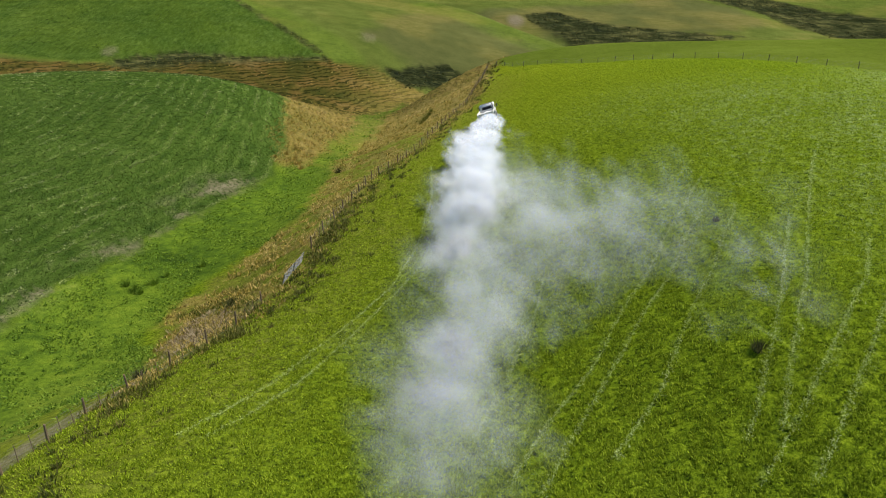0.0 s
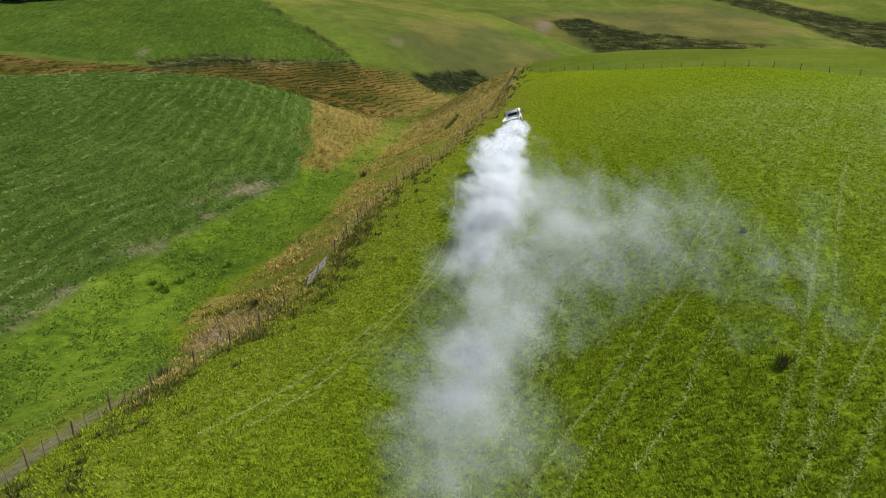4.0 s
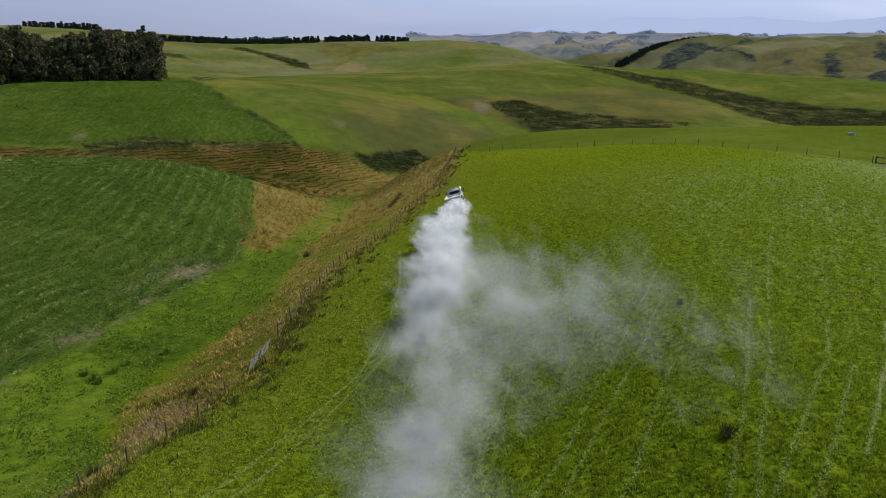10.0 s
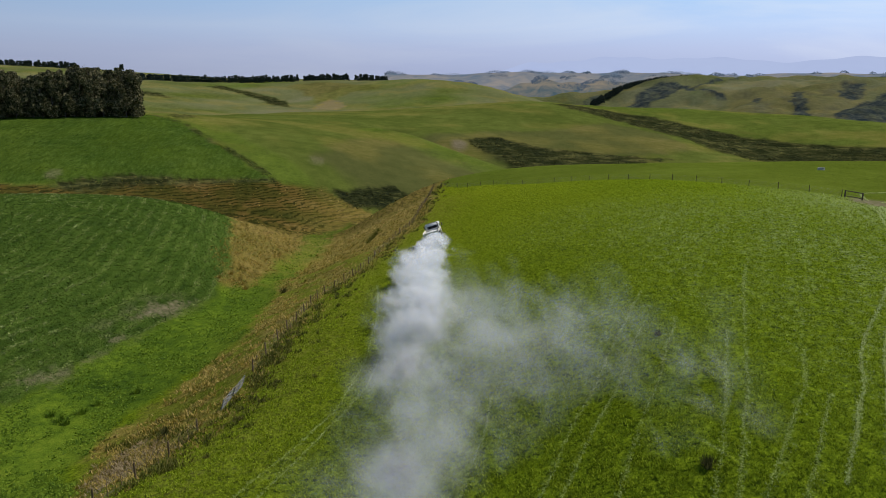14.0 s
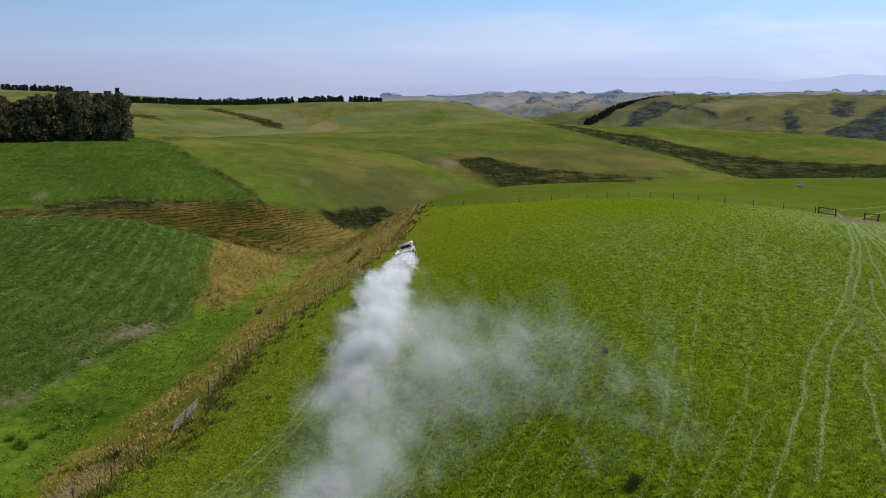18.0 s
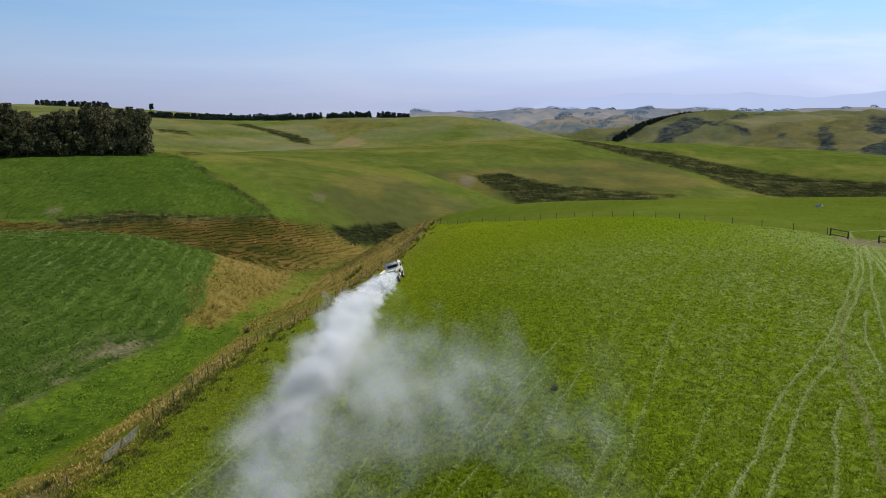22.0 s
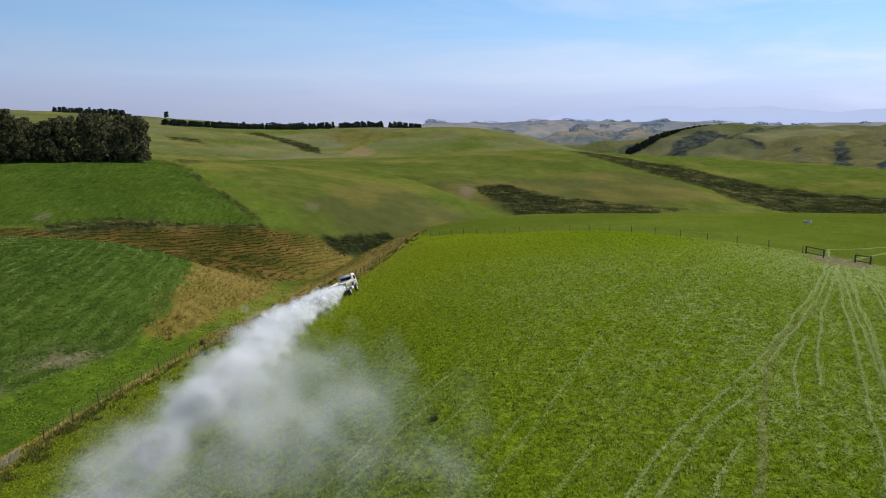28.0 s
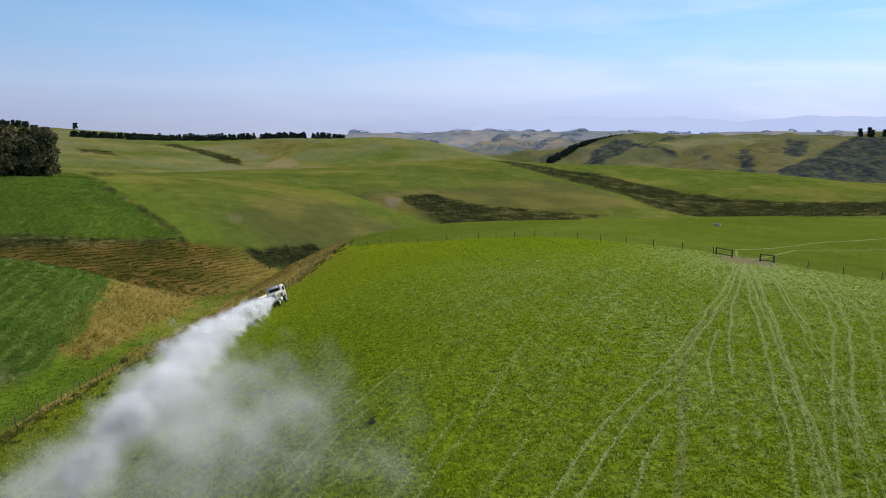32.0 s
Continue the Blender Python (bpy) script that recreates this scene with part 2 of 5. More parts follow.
MAT_GROUND = ground_material()
MAT_GRASS = leafy("grass_blades", [(0.105, 0.155, 0.007), (0.26, 0.345, 0.013), (0.41, 0.50, 0.033)], patch=0.12)
MAT_LIMED = leafy("limed_grass_blades", [(0.22, 0.29, 0.03), (0.44, 0.52, 0.14), (0.66, 0.71, 0.34)])
MAT_PRESSED = leafy("pressed_pale_grass", [(0.34, 0.42, 0.10), (0.49, 0.56, 0.19), (0.66, 0.70, 0.36)])
MAT_FADED = leafy("faded_wheel_line_grass", [(0.30, 0.39, 0.07), (0.43, 0.51, 0.14), (0.57, 0.63, 0.25)])
MAT_CROP = leafy("crop_leaves", [(0.038, 0.070, 0.013), (0.074, 0.120, 0.021), (0.13, 0.185, 0.038)])
MAT_WEED = leafy("lush_weeds", [(0.05, 0.105, 0.012), (0.14, 0.225, 0.020), (0.27, 0.37, 0.04)], broad=0.3, patch=0.5)
MAT_DEAD = leafy("dead_seed_heads", [(0.20, 0.145, 0.065), (0.36, 0.275, 0.145), (0.52, 0.42, 0.26)], broad=0.5)
MAT_CROP_PALE = leafy("pale_crop_leaves", [(0.17, 0.24, 0.05), (0.30, 0.37, 0.10), (0.46, 0.50, 0.21)])
MAT_STRAW = leafy("dry_tussock", [(0.17, 0.160, 0.022), (0.41, 0.305, 0.06), (0.62, 0.46, 0.17)])
MAT_RUSH = leafy("dark_rushes", [(0.08, 0.088, 0.014), (0.15, 0.155, 0.026), (0.26, 0.24, 0.06)])
MAT_DOCK = leafy("dock_weeds", [(0.045, 0.062, 0.012), (0.11, 0.13, 0.024), (0.25, 0.21, 0.06)], broad=0.4)
MAT_GUM = leafy("tree_leaves", [(0.030, 0.038, 0.016), (0.085, 0.088, 0.036), (0.36, 0.31, 0.17)], 0.55, 0.3)
# skyline conifers: leaf tones lifted and greyed to hold the distance haze
MAT_PINE = leafy("hazy_conifer_leaves", [(0.026, 0.038, 0.030), (0.046, 0.062, 0.046), (0.075, 0.095, 0.06)], 0.6, 0.08)
MAT_SCRUB = leafy("scrub_leaves", [(0.025, 0.030, 0.012), (0.066, 0.072, 0.022), (0.16, 0.15, 0.05)])
MAT_BARK = plain("grey_bark", (0.06, 0.05, 0.04), (0.16, 0.13, 0.10), 3, 0.9, bump=0.5, dist=0.03)
MAT_POST = plain("weathered_fence_wood", (0.13, 0.09, 0.05), (0.30, 0.215, 0.125), 7, 0.9, bump=0.5, spec=0.1)
MAT_DARKWOOD = plain("dark_treated_wood", (0.05, 0.043, 0.034), (0.12, 0.10, 0.08), 7, 0.85, bump=0.4)
MAT_WIRE = plain("galvanised_wire", (0.14, 0.13, 0.12), (0.26, 0.25, 0.24), 9, 0.7, 0.2)
MAT_ALU = plain("dull_aluminium", (0.17, 0.17, 0.16), (0.29, 0.285, 0.27), 5, 0.7, 0.0, spec=0.15)
MAT_POND = plain("dark_still_water", (0.03, 0.035, 0.03), (0.05, 0.055, 0.045), 3, 0.7, spec=0.0)
MAT_WHITE = plain("dusty_white_paint", (0.58, 0.55, 0.49), (0.82, 0.80, 0.75), 3, 0.5)
MAT_CREAM = plain("dusty_cream_steel", (0.50, 0.45, 0.32), (0.76, 0.72, 0.58), 3, 0.55)
MAT_YELLOW = plain("pale_yellow_rim", (0.58, 0.50, 0.16), (0.78, 0.72, 0.34), 4, 0.5)
MAT_RED = plain("faded_red_stripe", (0.45, 0.12, 0.10), (0.60, 0.25, 0.2), 6, 0.5)
MAT_STEEL = plain("dusty_dark_steel", (0.05, 0.05, 0.05), (0.2, 0.19, 0.18), 5, 0.6, 0.3)
MAT_TYRE = plain("dusty_black_rubber", (0.025, 0.025, 0.025), (0.10, 0.095, 0.085), 8, 0.85)
MAT_LIME = plain("white_lime_powder", (0.68, 0.66, 0.60), (0.88, 0.86, 0.82), 5, 0.95, bump=0.4, dist=0.05)
MAT_LAMP = plain("red_lamp_lens", (0.35, 0.02, 0.015), (0.5, 0.04, 0.03), 9, 0.25)
MAT_CONCRETE = plain("pale_concrete", (0.38, 0.37, 0.34), (0.60, 0.58, 0.54), 5, 0.9, bump=0.3)
MAT_GLASS, _t, _b = shade("dark_cab_glass", 0.2, 0.0, 0.15)
_b.inputs["Base Color"].default_value = (0.012, 0.015, 0.018, 1)


def dust_material(name, share):
    """Wisps of fine white powder, thick in the middle and thinning out to nothing; share: how solid the middle is."""
    m = bpy.data.materials.new(name)
    m.use_nodes = True
    t = m.node_tree
    t.nodes.clear()
    d, tr, clear = t.nodes.new("ShaderNodeBsdfDiffuse"), t.nodes.new("ShaderNodeBsdfTranslucent"), t.nodes.new("ShaderNodeBsdfTransparent")
    for n in (d, tr):
        n.inputs["Color"].default_value = (0.98, 0.98, 0.98, 1)
    mx, thin, out = t.nodes.new("ShaderNodeMixShader"), t.nodes.new("ShaderNodeMixShader"), t.nodes.new("ShaderNodeOutputMaterial")
    mx.inputs[0].default_value = 0.45
    thick = t.nodes.new("ShaderNodeAttribute")
    thick.attribute_name = "thickness"
    link(t, calc(t, "MULTIPLY", thick.outputs["Fac"], share), thin.inputs[0])
    link(t, d.outputs[0], mx.inputs[1])
    link(t, tr.outputs[0], mx.inputs[2])
    link(t, clear.outputs[0], thin.inputs[1])
    link(t, mx.outputs[0], thin.inputs[2])
    link(t, thin.outputs[0], out.inputs["Surface"])
    return m


MAT_DUST, MAT_HAZE = dust_material("airborne_lime", 0.34), dust_material("thin_airborne_lime", 0.048)
scene.cycles.transparent_max_bounces = 128


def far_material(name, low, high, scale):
    """Distance seen through many kilometres of bright air: the haze is put into a glowing colour, near the sky's."""
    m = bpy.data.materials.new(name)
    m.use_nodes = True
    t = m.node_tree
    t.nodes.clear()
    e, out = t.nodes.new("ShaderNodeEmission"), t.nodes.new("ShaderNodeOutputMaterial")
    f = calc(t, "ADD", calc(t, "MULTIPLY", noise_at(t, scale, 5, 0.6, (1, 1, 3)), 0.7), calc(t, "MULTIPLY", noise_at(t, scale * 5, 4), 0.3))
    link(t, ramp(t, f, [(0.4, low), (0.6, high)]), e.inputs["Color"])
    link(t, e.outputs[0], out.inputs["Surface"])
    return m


# haze is mixed into each backdrop colour, more for the farther ones
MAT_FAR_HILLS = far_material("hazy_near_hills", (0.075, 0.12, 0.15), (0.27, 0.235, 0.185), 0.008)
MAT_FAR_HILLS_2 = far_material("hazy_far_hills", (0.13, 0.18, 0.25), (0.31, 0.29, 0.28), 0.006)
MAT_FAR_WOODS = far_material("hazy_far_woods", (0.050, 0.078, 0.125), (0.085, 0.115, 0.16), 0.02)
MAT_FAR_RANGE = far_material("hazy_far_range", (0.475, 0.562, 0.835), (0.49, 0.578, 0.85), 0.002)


# ---- building blocks ----
def part(name, bm, material, parent=None, label="", smooth=False):
    me = bpy.data.meshes.new(name)
    bm.to_mesh(me)
    bm.free()
    if smooth:
        for p in me.polygons:
            p.use_smooth = True
    me.materials.append(material)
    ob = new(name, me)
    if parent:
        ob.parent = parent
    return tagged(ob, label)


def big_mesh(name, verts, faces, material, smooth=False):
    """One mesh from arrays: faces all of one size."""
    me = bpy.data.meshes.new(name)
    verts, faces = np.asarray(verts, np.float32), np.asarray(faces, np.int32)
    n, k = faces.shape
    me.vertices.add(len(verts))
    me.vertices.foreach_set("co", verts.ravel())
    me.loops.add(n * k)
    me.loops.foreach_set("vertex_index", faces.ravel())
    me.polygons.add(n)
    me.polygons.foreach_set("loop_start", np.arange(0, n * k, k, dtype=np.int32))
    me.polygons.foreach_set("loop_total", np.full(n, k, np.int32))
    if smooth:
        me.polygons.foreach_set("use_smooth", np.ones(n, bool))
    me.update(calc_edges=True)
    me.materials.append(material)
    return new(name, me)

# ---- land: spot heights along the crests, fences and valley floors ----
BROW = [(30, 0, -19.5), (16, 30, -19.3), (19, 46, -18.8), (33, 41, -18.8), (32, 57, -18), (28, 76, -18.6), (44, 54, -18.4), (60, 60, -18.6), (90, 80, -20.6),
        (50, 30, -18.9), (100, 40, -21), (14, 42, -20.6), (9, 30, -21.8), (26, 45, -19.2), (45, 95, -18.9), (40, 115, -20.2)]
SIDE = [(5, 15, -20.8), (-10, 10, -20.5), (0, 30, -24), (-5, 42, -25), (0, 55, -24.4), (5, 70, -23.6), (10, 90, -23.3), (15, 110, -24), (20, 140, -26), (-10, 35, -25), (17, 165, -28.5)]
GULLY_FENCE = [(-30, 0, -22.5), (-19, 25.5, -22.5), (-16, 40, -25.3), (-14, 53, -26.9), (-13, 61.4, -26.9), (-12, 67, -26.8), (-10.5, 79, -27.6), (-10, 87, -28.8), (-3.6, 107, -29.6), (3.8, 143, -31.7), (12.5, 205, -34)]
CREST_FENCE = [(19, 188, -31.2), (33, 168, -27.4), (44.6, 151.4, -23.8), (54, 138.5, -21.7), (59.3, 130.5, -21), (65, 122.5, -20.6), (72, 111, -20.3), (80, 104, -21), (130, 90, -24)]
CREST = [(43, 238, -34.6), (62.5, 234, -33.2), (89, 226, -31.8), (116, 203, -27), (102, 157, -22.8), (137, 178, -23.6), (180, 180, -26), (230, 150, -28), (25, 225, -34)]
FLOOR = [(-30, 25, -26.5), (-25, 45, -31.5), (-26, 60, -34), (-27, 75, -35.3), (-31, 95, -36.6), (-25, 110, -38), (-19, 116, -37.4), (-24, 132, -40), (-22, 150, -43), (-19, 172, -46), (-15, 196, -48.6), (-14, 222, -51.5), (8, 245, -53)]
BANK = [(-21, 75, -33.5), (-19, 95, -34.5), (-12, 118, -33.8), (-9, 135, -35.5), (-8, 165, -38.8), (-9.6, 195, -40.8), (-2, 205, -38.8), (7.6, 215, -35.9), (16, 228, -35.4)]
LEFT_FIELD = [(-38, 45, -31.8), (-34, 91, -36), (-39, 82, -35.4), (-45, 60, -33.3), (-50, 85, -33), (-31, 124, -37.6), (-53, 128, -30), (-60, 70, -32), (-70, 95, -30.5), (-80, 130, -28.8),
              (-100, 100, -29), (-130, 140, -26.5), (-62, 150, -29.8), (-36, 150, -36), (-33, 165, -39.5), (-51.5, 178.7, -33.2), (-64.1, 178.9, -31.2), (-74.7, 174.7, -29.6), (-91.6, 166.5, -27.7), (-150, 150, -25.5), (-44, 178.7, -35.6), (-33.6, 189, -40.9), (-24, 198, -46)]
BROWN_BANK = [(-45, 190, -41), (-70, 200, -40), (-60, 215, -44), (-100, 205, -38), (-130, 205, -35), (-96, 233, -37.6), (-75, 234, -39.5), (-62, 240, -38.8), (-44, 235, -42), (-35, 222, -46.5), (-15, 231, -48), (-10, 245, -48), (-9, 262, -44), (-150, 220, -32)]
UPPER_FIELD = [(-44, 249, -37.6), (-112, 236, -32), (-80, 270, -29), (-60, 262, -34), (-150, 260, -26.5), (-110, 280, -25), (-107, 313, -19.9), (-154, 288, -19), (-200, 290, -18), (-220, 240, -24), (-75, 300, -26)]
MID_HILL = [(-31, 277, -34.3), (0, 300, -38), (-60, 350, -24), (-20, 330, -31), (20, 340, -36.4), (35, 363, -35.8), (0, 400, -30.5), (-127, 409, -25.5), (60, 420, -33), (40, 480, -27), (0, 520, -27), (-81, 513, -29), (117, 524, -22.5), (100, 420, -35), (140, 460, -31.5), (176, 418, -39.8), (130, 530, -24)]
HOLLOW = [(60, 290, -48), (110, 290, -47), (160, 280, -46), (210, 260, -44), (61, 342, -43.2), (70, 332, -47), (100, 345, -46), (140, 365, -45), (211, 384, -50.6), (255, 340, -46), (280, 420, -52), (330, 430, -48), (177, 534, -33)]
FAR_EAST = [(230, 470, -46), (138, 610, -27.5), (190, 617, -29.7), (250, 639, -33), (295, 621, -34.5), (336, 600, -35.7), (355, 566, -36.8), (373, 531, -38), (430, 568, -45), (332, 731, -50), (250, 740, -52), (470, 480, -46), (516, 930, -52), (600, 800, -58), (400, 1000, -75), (600, 300, -45), (900, 500, -50)]
HILLS_EAST = [(545, 1400, -15), (670, 1340, -16), (880, 1210, -13), (1150, 1000, -15), (390, 1260, -62), (590, 1026, -42), (480, 1330, -35), (760, 1500, -20), (300, 1700, -100), (600, 1900, -90), (1100, 1700, -60)]
FAR_NORTH = [(-200, 620, -40), (0, 650, -42), (170, 680, -40), (200, 800, -55), (-95, 915, -41), (-149, 980, -36), (-300, 900, -25), (-300, 1130, -15), (-125, 1170, -13), (47, 1052, -9), (98, 999, -16), (147, 943, -26), (172, 888, -36), (140, 1150, -40), (250, 1080, -60), (-450, 1215, -1), (-560, 1200, 5), (-650, 1120, 6), (-800, 1050, 7), (-380, 1240, -9), (-250, 1350, -15), (-400, 600, -22), (-450, 300, -15)]
BEHIND = [(-300, 150, -20), (300, 0, -35), (-200, -100, -25), (100, -200, -30), (0, -60, -22), (0, -500, -40), (-500, -300, -30), (500, -300, -40), (0, 1500, -38), (-800, 1000, -10), (1800, 1300, -50), (-1200, 500, -20), (0, 3000, -60), (2500, 2500, -90), (-2500, 2500, -30), (3000, 0, -60), (-3000, 0, -40), (0, -3000, -50)]
SPOTS = np.array(BROW + SIDE + GULLY_FENCE + CREST_FENCE + CREST + FLOOR + BANK + LEFT_FIELD + BROWN_BANK + UPPER_FIELD + MID_HILL + HOLLOW + FAR_EAST + HILLS_EAST + FAR_NORTH + BEHIND)


def smooth(a, b, v):
    v = np.clip((v - a) / (b - a), 0, 1)
    return v * v * (3 - 2 * v)


def ripple(x, y, size, seed=0):
    """Cheap smooth noise, about -1 to 1."""
    r, z = np.random.RandomState(seed), 0.0
    for k in range(7):
        a, f = r.uniform(0, 6.3), (0.6 + 1.1 * k * 0.5) / size
        z = z + np.sin(f * 6.3 * (x * np.cos(a) + y * np.sin(a)) + r.uniform(0, 6.3) + 1.3 * np.sin(f * 3 * (y * np.cos(a) - x * np.sin(a)))) / (1 + 0.5 * k)
    return z / 2.2


def bend(d2):
    return d2 * np.log(d2 + 1e-9)


def land_weights():
    """A thin plate laid over the spot heights, a little stiff."""
    p, n = SPOTS[:, :2] / 100, len(SPOTS)
    d2 = ((p[:, None] - p[None]) ** 2).sum(-1)
    near = np.hypot(SPOTS[:, 0], SPOTS[:, 1] - 60) / 100
    a = np.zeros((n + 3, n + 3))
    a[:n, :n] = bend(d2) + np.diag(0.002 + 0.01 * near ** 2)
    a[:n, n], a[:n, n + 1:] = 1, p
    a[n, :n], a[n + 1:, :n] = 1, p.T
    return np.linalg.solve(a, np.append(SPOTS[:, 2], (0, 0, 0)))


LAND = land_weights()


def heights(x, y):
    """The ground's height at many places."""
    x, y = np.asarray(x, float) / 100, np.asarray(y, float) / 100
    z = LAND[-3] + LAND[-2] * x + LAND[-1] * y
    for (px, py), w in zip(SPOTS[:, :2] / 100, LAND):
        z = z + w * bend((x - px) ** 2 + (y - py) ** 2)
    x, y = x * 100, y * 100
    near = smooth(400, 100, np.hypot(x - 8, y + 6))
    return z + near * (0.03 * ripple(x, y, 2.2, 30) + 0.025 * ripple(x, y, 9, 31))


SPUR_LINE = [(-6, 372), (10, 360), (28, 339), (44, 328), (60, 316)]


def far_relief(x, y, r):
    """Swells of the middle hills and the folds of the far ones."""
    spur = 1.3 * np.exp(-(line_distance(x, y, SPUR_LINE) / 7) ** 2) - 3.4 * np.exp(-(line_distance(x - 5, y - 13, SPUR_LINE) / 8) ** 2)
    return spur + smooth(250, 700, r) * 0.8 * ripple(x, y, 90, 32) + smooth(750, 1100, r) * (11 * np.abs(ripple(x, y, 330, 35)) - 3 + 3 * ripple(x, y, 120, 36)) * smooth(-100, 350, x)


def height(x, y):
    return float(heights(x, y))


# ---- plan of the land's cover ----
def line_distance(x, y, pts):
    best = np.full(np.shape(x), 1e9)
    for (ax, ay), (bx, by) in zip(pts[:-1], pts[1:]):
        dx, dy = bx - ax, by - ay
        k = np.clip(((x - ax) * dx + (y - ay) * dy) / (dx * dx + dy * dy), 0, 1)
        best = np.minimum(best, np.hypot(x - ax - k * dx, y - ay - k * dy))
    return best


def inside(x, y, poly):
    """Metres inside the outline (negative outside)."""
    d = line_distance(x, y, list(poly) + [poly[0]])
    ins = np.zeros(np.shape(x), bool)
    for (ax, ay), (bx, by) in zip(poly, list(poly[1:]) + [poly[0]]):
        cross = ((ay > y) != (by > y)) & (x < (bx - ax) * (y - ay) / (by - ay + 1e-12) + ax)
        ins ^= cross
    return np.where(ins, d, -d)


GULLY_LINE = [(-34, -12), (-26, 10), (-21.6, 25), (-21.4, 34), (-17.6, 43), (-14.6, 52), (-13, 61), (-12, 67), (-10.5, 79), (-9.5, 88), (-3.6, 107), (3.8, 143), (12.5, 205)]
CREST_LINE = [(12.5, 205), (19, 188), (33, 168), (44.6, 151.4), (54, 138.5), (60, 130.5), (66, 123), (77, 110.8)]
EAST_LINE = [(83, 104.2), (85.4, 100.5), (89.4, 92.3), (97, 77), (110, 52), (125, 20)]
CROP_FIELD = [(-42, 30), (-43, 55), (-42, 69), (-39.5, 82), (-36, 92), (-33.5, 104), (-31, 115), (-32, 127), (-34, 141), (-37, 159), (-40, 172), (-44, 181), (-52, 187), (-64, 189), (-76, 187), (-95, 182), (-130, 186), (-220, 190), (-240, 30)]
WEED_STRIP = [(-60, 20), (-46, 100), (-38, 120), (-26, 125), (-24, 150), (-22, 150), (-21, 112), (-20, 88), (-23, 78), (-27, 70), (-29, 60), (-27, 52), (-24, 44), (-26, 34), (-30, 20)]
UPPER_CROP = [(-43, 250), (-68, 282), (-98, 322), (-112, 331), (-175, 300), (-260, 290), (-260, 200), (-150, 226), (-118, 224), (-104, 230), (-92, 242), (-60, 247)]
GULLY_GRASS = [(-20.5, 34), (-17, 44), (-14, 52), (-12.4, 61), (-11.5, 67), (-9.5, 79), (-8, 88), (-1, 107), (7, 143), (14, 205), (21, 226), (14, 236), (-2, 228), (-8, 243), (-25, 253), (-43, 250), (-60, 247), (-92, 241), (-104, 229), (-118, 223), (-190, 222), (-190, 205), (-118, 192), (-95, 183), (-76, 188), (-64, 190), (-52, 188), (-44, 182), (-40, 173), (-39, 159), (-37, 141), (-33, 124), (-22, 112), (-20, 88), (-23, 78), (-27, 68), (-29, 60), (-26, 50), (-23, 42)]
HOLLOW_SCRUB = [(36, 374), (60, 392), (76, 378), (110, 368), (150, 362), (100, 330), (66, 330), (54, 345)]
GULLY_SCRUB = [(-23, 254), (1, 273), (12, 262), (-3, 250), (-14, 244)]
EAST_SCRUB = [(118, 520), (140, 535), (165, 546), (204, 540), (253, 483), (311, 437), (420, 400), (600, 370), (500, 330), (330, 350), (215, 380), (194, 404), (177, 442), (150, 480)]
NORTH_SCRUB = [(-270, 1057), (-252, 1078), (-215, 1030), (-183, 1002), (-140, 950), (-128, 881), (-146, 893), (-172, 955), (-215, 1005)]
NORTH_SLIP = [(-152, 1070), (-142, 1100), (-95, 1105), (-14, 1000), (-12, 966), (-50, 975), (-68, 950), (-78, 925), (-96, 915), (-112, 985)]
SLIP_MOUTH = [(-97, 862), (-90, 915), (-80, 945), (-66, 905), (-56, 872), (-62, 836)]
NORTH_CUT = [(-328, 908), (-290, 918), (-273, 882), (-310, 878)]
HOME_PADDOCK = GULLY_LINE[::1] + CREST_LINE[1:] + EAST_LINE + [(160, -200), (-34, -200)]
